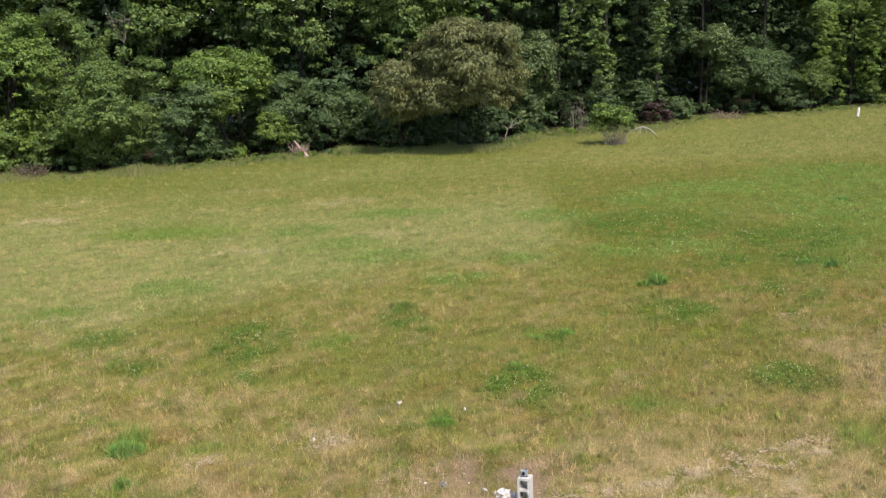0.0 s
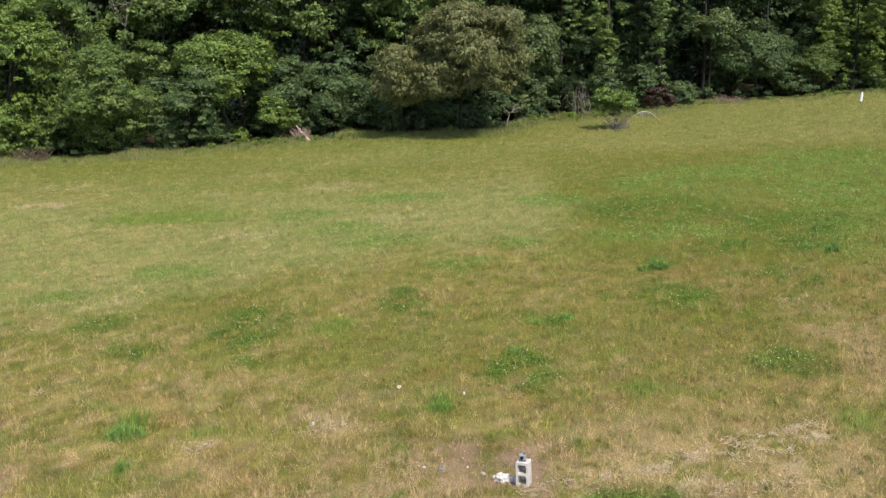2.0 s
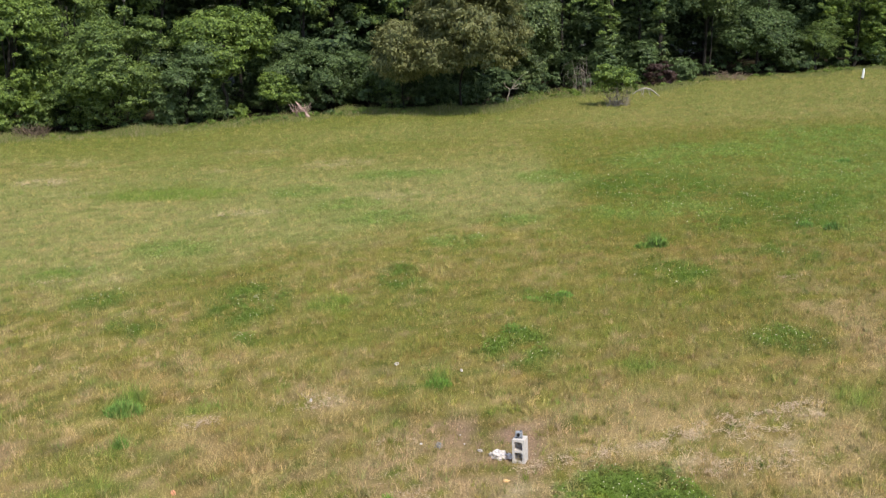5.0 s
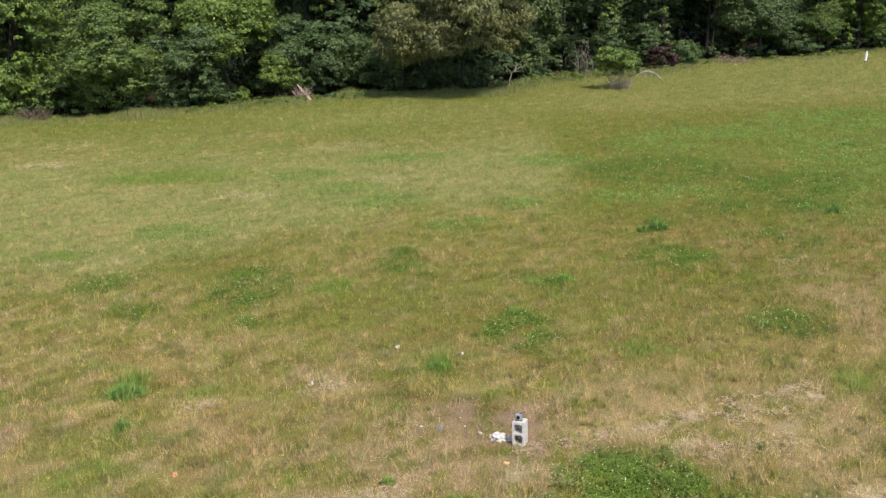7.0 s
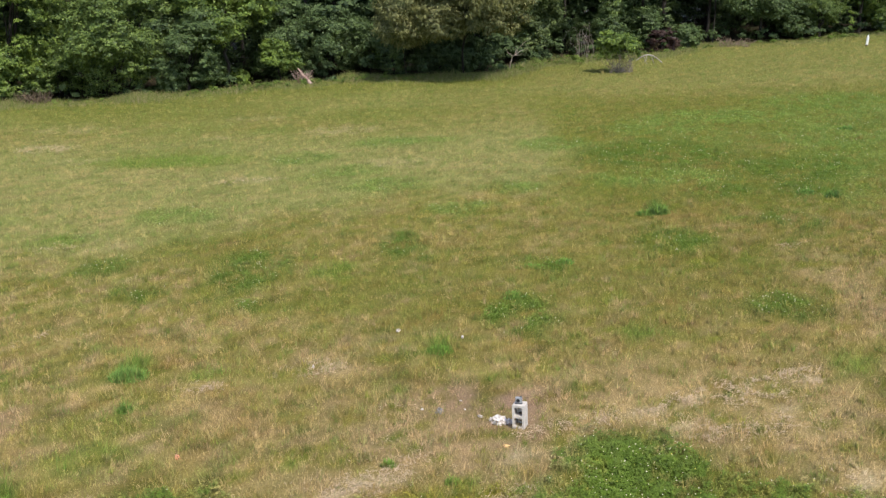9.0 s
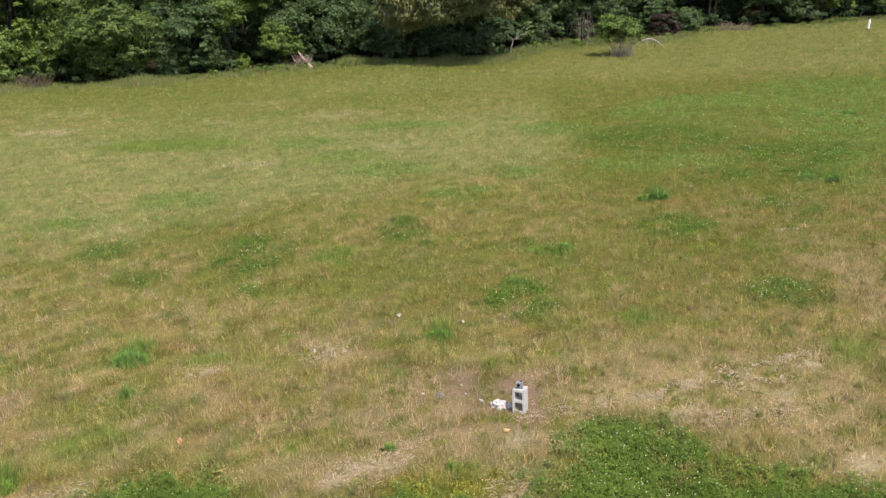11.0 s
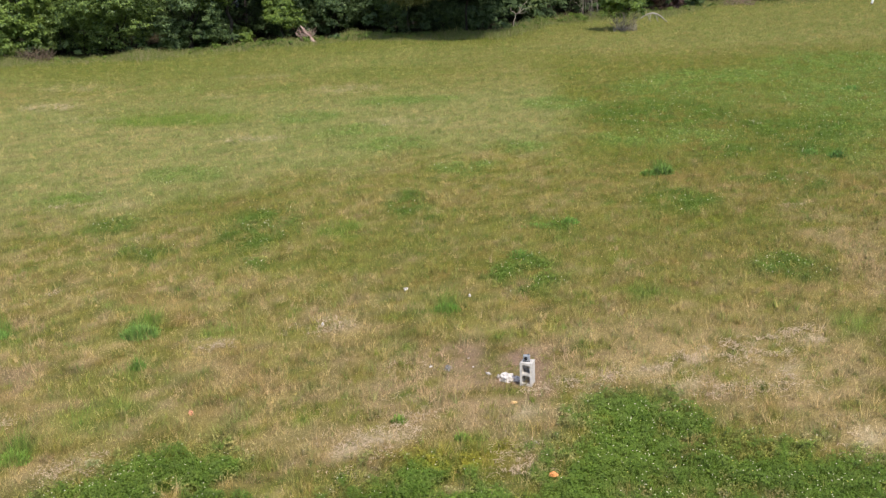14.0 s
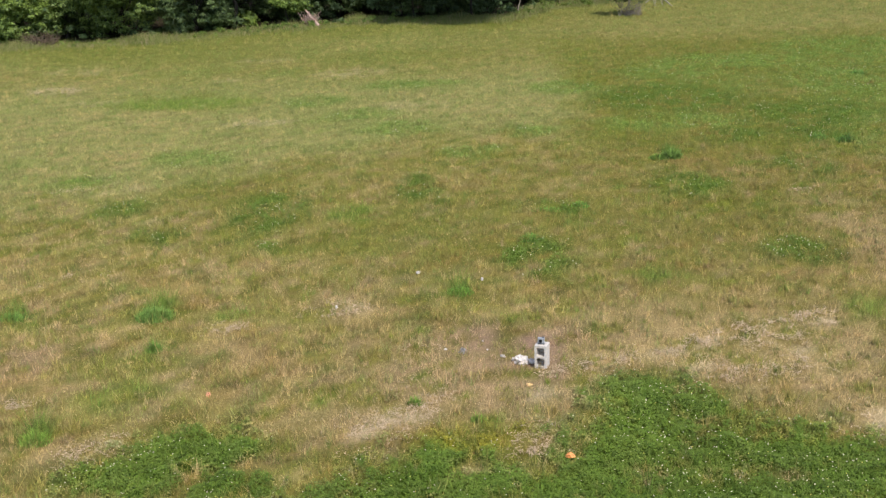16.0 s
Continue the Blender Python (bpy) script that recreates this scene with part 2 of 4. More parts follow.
def tree(name, label, x, y, zc, rx, rz, mat, seed, ry=0.0, count=9000, boughs=60, size=0.75, leaf=(0.26, 0.17), droop=0.25,
         trunk=0.12, category="tree", group="wood's edge", bark=None, hollow=0.55, lean=0.0, columns=0, foot=0.0, lobes=()):
    """A tree or shrub: tapered trunk, limbs that reach into the crown, and a crown of folded leaves on boughs."""
    rng = np.random.RandomState(seed)
    ry = ry or rx
    ob = thing(name, x, y, label, category, group)
    if columns:
        b, way = column_boughs(rng, rx, ry, rz, zc, columns, size)
    else:
        b, way = crown_boughs(rng, rx, ry, rz, zc, int(boughs * 0.66), size, hollow)
    for lx, ly, lz, lr in lobes:
        turn = rng.normal(0, 1, (12, 3)) + np.array([0, -0.6, 0.2])
        turn /= np.linalg.norm(turn, axis=1, keepdims=True)
        b = np.concatenate([b, np.concatenate([np.array([lx, ly, lz]) + turn * lr * np.array([0.7, 0.7, 0.6]), size * rng.uniform(0.4, 0.8, (12, 1))], 1)])
        way = np.concatenate([way, turn])
    keep = np.ones(len(b), bool)
    for hx, hy, hz, hw, hh in HOLLOWS:
        behind = b[:, 1] + y - hy
        spread = 1 + np.clip(behind, 0, 20) / hy
        inside = ((b[:, 0] + x - hx * spread) / (0.85 * hw + 0.4 * b[:, 3])) ** 2 + ((b[:, 2] - hz) / (0.85 * hh + 0.35 * b[:, 3])) ** 2 < 1
        keep &= ~(inside & (behind > -5) & (behind < 11))
    if keep.sum() > 8:
        count = int(count * keep.mean())
        b, way = b[keep], way[keep]
    low = 0.12
    b[:, 2] = np.maximum(b[:, 2], low + b[:, 3] * 0.5)
    v, f = leaves(rng, b, count, leaf[0], leaf[1], droop, way)
    v[:, 2] = np.maximum(v[:, 2], 0.03)
    part("crown", mesh_from("crown", v, f, mat), ob)
    bark = bark or M_BARK
    fork = (lean * zc, 0, max(0.25, zc - rz * 0.7))
    up = (lean * zc * 1.3, 0, zc + rz * 0.45)
    t = crooked(rng, (0, foot, -0.25), fork, 4, 0.05 + trunk * 0.3) + crooked(rng, fork, up, 4, 0.1 + trunk * 0.5)[1:]
    part("trunk", tubes_mesh("trunk", [(t, [trunk * (1.5 if k == 0 else 1.05 - 0.1 * k) for k in range(len(t))])], bark, 8), ob)
    far = b[np.argsort(-np.linalg.norm(b[:, :3] - np.array(fork), axis=1))][:6]
    if columns:
        far = b[np.argsort(np.abs(b[:, 0]) + np.abs(b[:, 1]))][4:7]
    for k, row in enumerate(far):
        start = t[3 + k % 4]
        limb = crooked(rng, start, row[:3], 4, 0.12)
        part("limb", tubes_mesh("limb", [(limb, [trunk * s for s in (0.45, 0.36, 0.27, 0.18, 0.08)])], bark, 5), ob)
    return ob


def twigs(rng, count, spread, height, thick, steps=4, base=0.3, arch=0.0):
    many = []
    for k in range(count):
        a = rng.uniform(0, 2 * math.pi)
        s = rng.uniform(0, base) * spread
        e = rng.uniform(0.3, 1.0) * spread
        end = (math.cos(a) * e, math.sin(a) * e * 0.7, height * rng.uniform(0.35, 1.0) - arch * rng.uniform(0, 1))
        start = (math.cos(a + rng.normal(0, 0.8)) * s, math.sin(a) * s * 0.7, -0.05)
        pts = crooked(rng, start, end, steps, 0.09 * spread)
        many.append((pts, [thick * (1 - 0.8 * i / steps) for i in range(steps + 1)]))
    return many


# ---- the meadow's growth ----
PATCHES = []


def patch(kind, x, y, rx, ry, weight=1.0):
    PATCHES.append((kind, x, y, rx, ry, weight))


patch("clover", 2.47, 14.06, 0.75, 0.75)
patch("clover", 2.17, 12.71, 1.10, 1.14)
patch("clover", 3.57, 12.47, 1.37, 0.91)
patch("clover", 4.50, 11.85, 1.04, 0.81)
patch("clover", 1.18, 11.66, 1.10, 0.48)
patch("clover", -0.46, 12.63, 0.69, 0.51)
patch("clover", -0.52, 11.87, 1.32, 0.54)
patch("clover", -3.73, 12.85, 0.96, 0.65)
patch("clover", -4.32, 12.29, 0.93, 0.50)
patch("clover", -3.17, 11.91, 0.84, 0.41)
patch("clover", 3.20, 11.10, 3.40, 1.10)
patch("clover", -0.80, 10.60, 3.00, 1.20)
patch("clover", 3.20, 13.70, 0.60, 0.50)
patch("clover", 4.60, 12.10, 1.50, 0.75)
patch("yellow", 0.10, 13.08, 0.64, 0.41)
patch("tuft", -0.06, 18.78, 0.20, 0.39)
patch("tuft", -5.41, 18.20, 0.34, 0.62)
patch("tuft", -5.08, 16.46, 0.13, 0.33)
patch("tuft", -5.91, 13.54, 0.23, 0.34)
patch("tuft", -7.98, 18.15, 0.26, 0.34)
patch("light", -4.98, 14.57, 0.57, 0.50)
patch("light", -4.04, 17.81, 0.39, 0.27)
patch("clover", 1.47, 20.60, 0.68, 1.05)
patch("clover", 6.52, 20.41, 0.67, 0.75)
patch("clover", 5.43, 25.63, 0.78, 0.93)
patch("tuft", 5.63, 28.77, 0.27, 0.57)
patch("tuft", 10.53, 29.82, 0.31, 0.48)
patch("clover", 10.13, 30.77, 0.95, 1.15)
patch("clover", 8.71, 27.15, 0.64, 0.86)
patch("clover", -4.29, 24.34, 0.79, 1.61)
patch("clover", -6.50, 22.64, 0.50, 0.50)
patch("clover", -4.03, 21.60, 0.37, 0.38)
patch("cool", -7.37, 30.03, 1.06, 0.90)
patch("cool", -1.84, 33.06, 1.06, 0.91)
patch("cool", 1.94, 32.14, 0.86, 0.78)
patch("cool", 0.47, 29.72, 0.80, 0.61)
patch("clover", -1.00, 26.18, 0.44, 1.08)
patch("clover", -0.44, 24.69, 0.23, 0.39)
patch("clover", 2.22, 23.81, 0.48, 0.54)
patch("clover", 1.70, 19.01, 0.22, 0.24)
patch("light", 3.55, 19.24, 0.33, 0.25)
patch("light", 6.79, 17.28, 0.37, 0.46)
patch("cool", 8.16, 41.60, 1.70, 1.65)
patch("cool", 10.94, 43.48, 3.33, 1.93)
patch("cool", 16.22, 46.12, 2.82, 3.08)
patch("cool", 13.59, 38.38, 2.16, 2.72)
patch("clover", 6.97, 36.39, 2.24, 2.17)
patch("clover", 10.52, 33.39, 1.89, 1.68)
patch("cool", 6.63, 32.76, 2.03, 0.97)
patch("clover", 7.79, 30.61, 0.95, 0.86)
patch("light", -9.81, 27.30, 0.57, 0.70)
patch("cool", -9.23, 27.79, 0.44, 0.48)
patch("clover", -7.85, 24.89, 0.65, 0.69)
patch("cool", 3.90, 39.14, 1.20, 1.13)
patch("cool", -1.34, 40.76, 1.67, 0.85)
patch("cool", -3.03, 35.26, 1.09, 0.75)
patch("light", -9.35, 38.32, 2.36, 0.87)
patch("cool", -4.79, 38.02, 0.98, 0.86)
patch("light", -2.47, 23.90, 0.50, 0.55)
patch("olive", -0.66, 22.01, 2.22, 2.79)
patch("olive", 4.05, 22.72, 3.00, 2.94)
patch("olive", 5.94, 30.90, 2.72, 2.19)
patch("olive", -5.53, 26.75, 2.10, 1.97)
patch("olive", -10.10, 38.99, 2.81, 1.58)
patch("olive", -2.48, 48.09, 3.44, 1.67)
patch("olive", -12.81, 50.49, 5.16, 2.58)
patch("straw", 4.56, 16.30, 1.52, 0.83, 1.05)
patch("straw", 3.30, 15.85, 1.10, 0.40, 1.0)
patch("straw", 2.55, 15.55, 1.03, 0.30)
patch("straw", 1.55, 15.15, 0.50, 0.53)
patch("straw", 5.61, 13.54, 0.46, 0.67)
patch("straw", -0.79, 13.80, 0.94, 0.38, 0.42)
patch("straw", -1.30, 13.24, 0.45, 0.36, 0.42)
patch("straw", -4.77, 13.11, 0.38, 0.14, 0.42)
patch("straw", -5.35, 12.79, 0.44, 0.31, 0.42)
patch("straw", -1.80, 18.02, 0.59, 0.50, 0.42)
patch("straw", -7.95, 19.75, 1.17, 0.52, 0.42)
patch("straw", -4.67, 17.09, 1.12, 0.76, 0.42)
patch("straw", 5.28, 15.18, 0.76, 0.82)
patch("straw", -2.45, 14.55, 0.74, 0.57, 0.42)
patch("soil", 0.67, 16.14, 0.93, 0.73)
patch("soil", 1.05, 15.25, 0.62, 0.55)
patch("soil", -1.43, 12.94, 0.27, 0.22)
patch("soil", -6.98, 16.10, 0.45, 0.57, 0.5)
patch("straw", -9.63, 26.73, 0.63, 0.34, 0.42)
patch("straw", -14.88, 41.93, 0.75, 0.65, 0.42)
patch("straw", 2.70, 47.38, 1.21, 0.97, 0.42)
patch("straw", -5.95, 31.97, 0.99, 0.62, 0.42)
patch("straw", 1.54, 35.88, 2.21, 1.35, 0.42)
patch("straw", 10.78, 36.72, 1.32, 0.70, 0.42)
patch("straw", 20.19, 56.17, 2.57, 2.01, 0.42)
patch("straw", 17.14, 53.56, 3.27, 1.43, 0.42)
patch("straw", -3.86, 20.51, 0.88, 0.49, 0.42)
patch("straw", -9.00, 30.27, 2.83, 1.55, 0.42)
patch("straw", -9.14, 22.52, 1.08, 0.82, 0.42)
patch("straw", -3.52, 26.50, 0.83, 0.88, 0.42)
patch("straw", 1.46, 30.85, 1.76, 0.73, 0.42)
patch("straw", -11.05, 35.23, 3.64, 1.87, 0.42)
patch("straw", -4.94, 43.41, 2.67, 1.10, 0.42)
patch("straw", -14.17, 44.62, 3.20, 1.46, 0.42)
patch("straw", 9.21, 52.55, 3.48, 1.58, 0.42)
patch("straw", 6.94, 17.95, 0.58, 0.82, 0.2)
patch("straw", 7.98, 21.87, 0.69, 1.55, 0.2)


patch("hay", 3.16, 15.59, 0.52, 0.13)
patch("hay", 2.44, 15.52, 0.22, 0.13)
patch("hay", 4.14, 16.08, 0.44, 0.20)
patch("hay", 4.82, 16.61, 0.64, 0.12)
patch("hay", 5.72, 16.86, 0.46, 0.15)
patch("hay", 3.41, 15.11, 0.34, 0.16)
patch("hay", 5.55, 13.38, 0.30, 0.23)
patch("hay", 5.22, 15.83, 0.35, 0.13)
patch("hay", -1.02, 13.64, 0.39, 0.14)
patch("hay", -1.46, 13.25, 0.23, 0.13)
patch("hay", 1.77, 14.87, 0.25, 0.16)
patch("hay", 1.06, 14.30, 0.24, 0.11)
patch("hay", -4.78, 13.14, 0.23, 0.10)
patch("hay", -1.78, 17.83, 0.24, 0.16, 0.4)

patch("thatch", 0.62, 15.11, 2.19, 1.64, 0.80)
patch("thatch", 4.17, 15.80, 2.62, 1.54, 0.64)
patch("thatch", -1.03, 13.90, 1.73, 0.88, 0.44)
patch("thatch", 5.37, 14.19, 0.96, 1.09, 0.56)
patch("thatch", -6.88, 16.10, 0.80, 1.14, 0.33)
patch("thatch", -5.43, 13.03, 0.82, 0.48, 0.39)
patch("thatch", -2.70, 15.78, 1.74, 1.10, 0.25)
patch("thatch", 1.12, 13.25, 0.45, 0.73, 0.60)
patch("thatch", -1.89, 19.35, 1.45, 1.25, 0.22)
patch("thatch", 8.16, 21.07, 0.67, 2.56, 0.48)
patch("hay", -21.20, 55.20, 1.20, 0.25)
patch("russet", 7.50, 21.00, 3.00, 3.50, 0.36)
patch("russet", 3.50, 24.00, 3.00, 3.00, 0.30)
patch("russet", 5.00, 18.50, 3.50, 1.50, 0.36)
patch("russet", 8.50, 27.00, 3.00, 2.00, 0.30)
patch("thatch", 3.56, 17.17, 2.34, 0.76, 0.40)
patch("cool", 16.00, 42.00, 3.60, 5.50, 0.8)
patch("cool", 13.60, 33.50, 2.20, 4.00, 0.8)
patch("cool", 9.00, 39.50, 2.60, 2.60, 0.7)
patch("cool", 12.00, 29.50, 1.60, 2.00, 0.7)
patch("hay", -15.02, 41.88, 1.15, 0.67, 0.60)
patch("hay", -12.58, 38.86, 1.27, 0.46, 0.31)
patch("hay", -15.49, 46.71, 1.54, 0.83, 0.24)
patch("hay", -6.30, 34.69, 1.01, 0.46, 0.34)
patch("hay", -4.07, 43.92, 1.36, 1.18, 0.26)
patch("hay", -8.82, 43.01, 0.57, 0.42, 0.29)
patch("hay", -8.08, 47.97, 1.27, 0.52, 0.24)
patch("hay", -8.82, 26.71, 1.01, 0.45, 0.24)
patch("hay", -10.04, 26.62, 0.58, 0.33, 0.21)
patch("hay", -5.38, 28.45, 1.06, 0.64, 0.13)
patch("hay", -1.37, 36.73, 1.32, 0.83, 0.21)
patch("hay", -6.93, 23.82, 0.32, 0.18, 0.21)
patch("cool", -10.32, 45.89, 1.35, 1.29, 0.50)
patch("cool", -12.04, 44.44, 1.20, 0.90, 0.40)
patch("cool", -7.29, 29.70, 1.03, 0.62, 0.70)
patch("cool", -3.88, 34.58, 0.72, 0.65, 0.70)
patch("cool", -9.64, 27.93, 0.38, 0.49, 0.60)
patch("cool", -6.85, 44.60, 1.06, 0.91, 0.45)
patch("cool", -11.91, 30.13, 0.50, 0.57, 0.60)
patch("olive", -8.71, 37.54, 1.80, 0.54, 0.90)
patch("olive", -6.36, 26.88, 1.15, 1.05, 0.80)
patch("olive", -3.09, 26.39, 0.83, 1.13, 0.60)

COLOURS = {
    "pale": (0.258, 0.288, 0.084), "weed": (0.122, 0.192, 0.034),
    "green": (0.194, 0.206, 0.031), "straw": (0.520, 0.382, 0.176), "russet": (0.325, 0.208, 0.072), "clover": (0.098, 0.170, 0.020),
    "cool": (0.162, 0.255, 0.046), "tuft": (0.118, 0.205, 0.026), "light": (0.165, 0.250, 0.034), "yellow": (0.30, 0.265, 0.028),
    "hay": (0.67, 0.53, 0.34), "thatch": (0.500, 0.345, 0.200), "soil": (0.41, 0.262, 0.190), "olive": (0.165, 0.192, 0.023)}


def growth(x, y):
    """Colour of the growth at each place, and how strong each kind of patch is there."""
    spread = np.clip(y / 18, 0.7, 2.5)
    wx = x + 1.1 * (fractal(x, y, 0.9, 31, 5, 0.7) - 0.5) * spread
    wy = y + 1.6 * (fractal(x, y, 0.7, 41, 5, 0.7) - 0.5) * spread
    fine = fractal(x, y * 0.65, 4.2, 61, 3, 0.85) - 0.5
    clump = fractal(x, y * 0.9, 1.4, 63, 4, 0.8) - 0.5
    mid = fractal(x, y * 0.8, 0.4, 65, 4, 0.75) - 0.5
    wide = fractal(x, y * 0.6, 0.13, 11, 3, 0.6) - 0.5
    mixed = lambda a, b, k: a * (1 - k[:, None]) + np.array(b) * k[:, None]
    # the field to one side was mown later: pale and even, up to a clear line
    low_edge = np.interp(x, [-16, -10.4, -7.3, -4.6, -0.2, 3.0, 4.4], [20, 23.5, 25.0, 28.0, 29.6, 30.5, 34])
    wander = 3.0 * mid + 2.5 * clump
    pale = np.clip((y - low_edge + wander * 1.5) / 3.0, 0, 1) * np.clip((4.7 + 0.03 * (y - 33) - x + wander * 0.5) / 1.5, 0, 1) * (1 - 0.75 * np.clip((y - 40) / 6, 0, 1))
    beyond = np.clip((y - 40) / 8, 0, 1) * np.maximum(np.clip((8 - x) / 10, 0, 1), np.clip((y - 49 + wander) / 6, 0, 1))
    fade = np.clip(24 / np.maximum(y, 5), 0.38, 1.0)
    flank = np.clip((y - 19) / 8, 0, 1) * np.clip((54 - y + wander) / 7, 0, 1) * np.clip((x - 3.4 + wander * 0.3) / 1.5, 0, 1)
    dry = np.clip(0.36 + 0.20 * wide + 0.24 * mid + (0.85 * clump + 2.0 * fine) * fade - 0.14 * beyond - 0.28 * flank - 0.05 * np.clip((y - 18) / 6, 0, 1), 0, 1)
    dry = dry + 0.22 * np.clip((-1.5 - x) / 3, 0, 1) * np.clip((24 - y) / 5, 0, 1) * np.clip(0.5 + 1.2 * fine, 0, 1)
    red = np.clip(0.42 + 1.6 * (fractal(x, y * 0.7, 0.6, 21, 4, 0.75) - 0.5) + 2.2 * (fractal(x, y, 2.4, 23, 3, 0.8) - 0.5), 0, 1)
    tint = np.tile(np.array(COLOURS["green"]), (len(x), 1))
    tint = mixed(tint, COLOURS["olive"], flank * 0.8)
    tint = mixed(tint, COLOURS["pale"], np.maximum(pale, 0.55 * beyond))
    tint = mixed(tint, COLOURS["russet"], red * np.clip(0.72 * np.clip(20 / np.maximum(y, 5), 0.2, 1.0) + 0.12 * np.clip((x - 3) / 3, 0, 1) * (y < 40), 0, 0.75) * (1 - 0.7 * pale))
    tint = mixed(tint, COLOURS["straw"], np.clip(dry, 0, 1) * 0.60)
    spots = np.clip((fractal(x, y * 0.65, 2.4, 81, 3, 0.75) - 0.60) * 6, 0, 1) * (1 - 0.5 * pale) + np.clip((fractal(x, y, 4.0, 84, 2, 0.6) - 0.66) * 6, 0, 1)
    tint = mixed(tint, COLOURS["weed"], np.clip(spots, 0, 1) * 0.55)
    # matted, bare-looking spots between the tufts
    bare = np.clip((fractal(x, y * 0.65, 3.8, 87, 3, 0.8) - 0.57) * 7, 0, 1) * np.clip((34 - y) / 12, 0, 1)
    tint = mixed(tint, COLOURS["thatch"], bare * 0.6)
    # longer, greener grass along the wood, its tint also darkened for the trees' shade
    tint = mixed(tint, COLOURS["olive"], 0.75 * np.clip(1 - (edge_of_woods(x) - y) / 7 + mid, 0, 1) * np.clip((10 - x) / 6, 0, 1))
    # lighter and darker mottling in the tint, standing in for shading between tufts
    tint = tint * (1 + 1.1 * (fractal(x, y * 0.6, 7.5, 97, 2, 0.85) - 0.5) * np.clip(18 / np.maximum(y, 5), 0.3, 1.0))[:, None]
    near = {k: np.zeros(len(x)) for k in ("olive", "russet", "thatch", "straw", "hay", "soil", "light", "cool", "clover", "yellow", "tuft")}
    for kind, px, py, rx, ry, weight in PATCHES:
        box = (np.abs(x - px) < rx * 2 + 3) & (np.abs(y - py) < ry * 2 + 5)
        if not box.any():
            continue
        d = np.hypot((wx[box] - px) / rx, (wy[box] - py) / ry)
        tight = np.hypot((x[box] - px) / rx, (y[box] - py) / ry)
        if kind == "tuft":
            k = np.clip((1.2 - tight) / 0.5 + fine[box] * 1.5, 0, 1)
        elif kind == "clover" and py < 15:
            k = np.clip((1.18 - 0.5 * d - 0.5 * tight) / 0.5 + fine[box] * 3.4 + clump[box] * 2.5, 0, 1)
        elif kind == "hay":
            k = np.clip((1.3 - tight) / 0.5, 0, 1) * np.clip(0.55 + fine[box] * 7.0, 0, 1)
        elif kind in ("straw", "soil", "olive", "russet", "thatch"):
            k = np.clip((1.5 - 0.5 * d - 0.5 * tight) / 0.8, 0, 1) * np.clip(0.62 + fine[box] * 4.8 + clump[box] * 2.0, 0.05, 1)
        else:
            k = np.clip((1.45 - 0.4 * d - 0.6 * tight) / 0.6, 0, 1) * np.clip(0.72 + fine[box] * 3.6 + clump[box] * 1.8, 0.05, 1)
        if kind == "straw":
            k = k * np.clip(22 / py, 0.45, 1.0)
        near[kind][box] = np.maximum(near[kind][box], k * weight)
    for kind, most in (("olive", 0.6), ("russet", 0.6), ("thatch", 1.05), ("straw", 0.8), ("soil", 0.9), ("hay", 0.9), ("light", 0.85), ("cool", 0.85), ("clover", 0.92), ("yellow", 0.85), ("tuft", 0.9)):
        tint = mixed(tint, COLOURS[kind], near[kind] * most)
    return tint, near


def coarse_to_fine(lo, hi, step):
    out = [hi]
    grow = step
    while out[-1] < 2600:
        grow *= 1.5
        out.append(out[-1] + grow)
    back = [lo]
    grow = step
    while back[-1] > -2600:
        grow *= 1.5
        back.append(back[-1] - grow)
    return np.array(back[:0:-1] + list(np.arange(lo, hi, step)) + out)


def build_ground():
    xs, ys = coarse_to_fine(-34, 38, 0.35), coarse_to_fine(-6, 84, 0.35)
    gx, gy = np.meshgrid(xs, ys)
    x, y = gx.ravel(), gy.ravel()
    tint, near = growth(x, y)
    # under the wood the litter's brown is darkened to carry the shade there
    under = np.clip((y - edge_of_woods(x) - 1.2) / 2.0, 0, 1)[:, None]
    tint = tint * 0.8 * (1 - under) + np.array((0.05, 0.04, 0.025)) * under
    w = len(xs)
    k = (np.arange(len(ys) - 1)[:, None] * w + np.arange(w - 1)[None]).ravel()
    faces = np.stack([k, k + 1, k + 1 + w, k + w], 1)
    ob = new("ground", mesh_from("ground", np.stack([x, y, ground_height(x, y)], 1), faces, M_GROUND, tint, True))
    tagged(ob, "gently sloping mown meadow of dry and green grass", "ground", kind="structure")


build_ground()


def blades(rng, x, y, height, width, tint, reach):
    """One leaning triangle for each blade."""
    n = len(x)
    a, b = rng.uniform(0, 2 * np.pi, n), rng.uniform(0, 2 * np.pi, n)
    root = np.stack([x, y, ground_height(x, y) - 0.004], 1)
    side = np.stack([np.cos(a), np.sin(a), np.zeros(n)], 1) * width[:, None] * 0.5
    tip = root + np.stack([np.cos(b) * reach, np.sin(b) * reach, height], 1)
    verts = np.stack([root - side, root + side, tip], 1).reshape(-1, 3)
    return verts, np.arange(3 * n).reshape(-1, 3), tint


def scatter(rng, count, power, near_end=10.6, far_end=81.0, side=0.47):
    """Places over the part of the meadow that lies ahead, thinner with distance."""
    u = rng.rand(count)
    e = 2 - power
    d = (near_end ** e + u * (far_end ** e - near_end ** e)) ** (1 / e)
    x = rng.uniform(-1, 1, count) * (side * d + 1.2)
    keep = d < edge_of_woods(x) + 0.8
    return x[keep], d[keep]


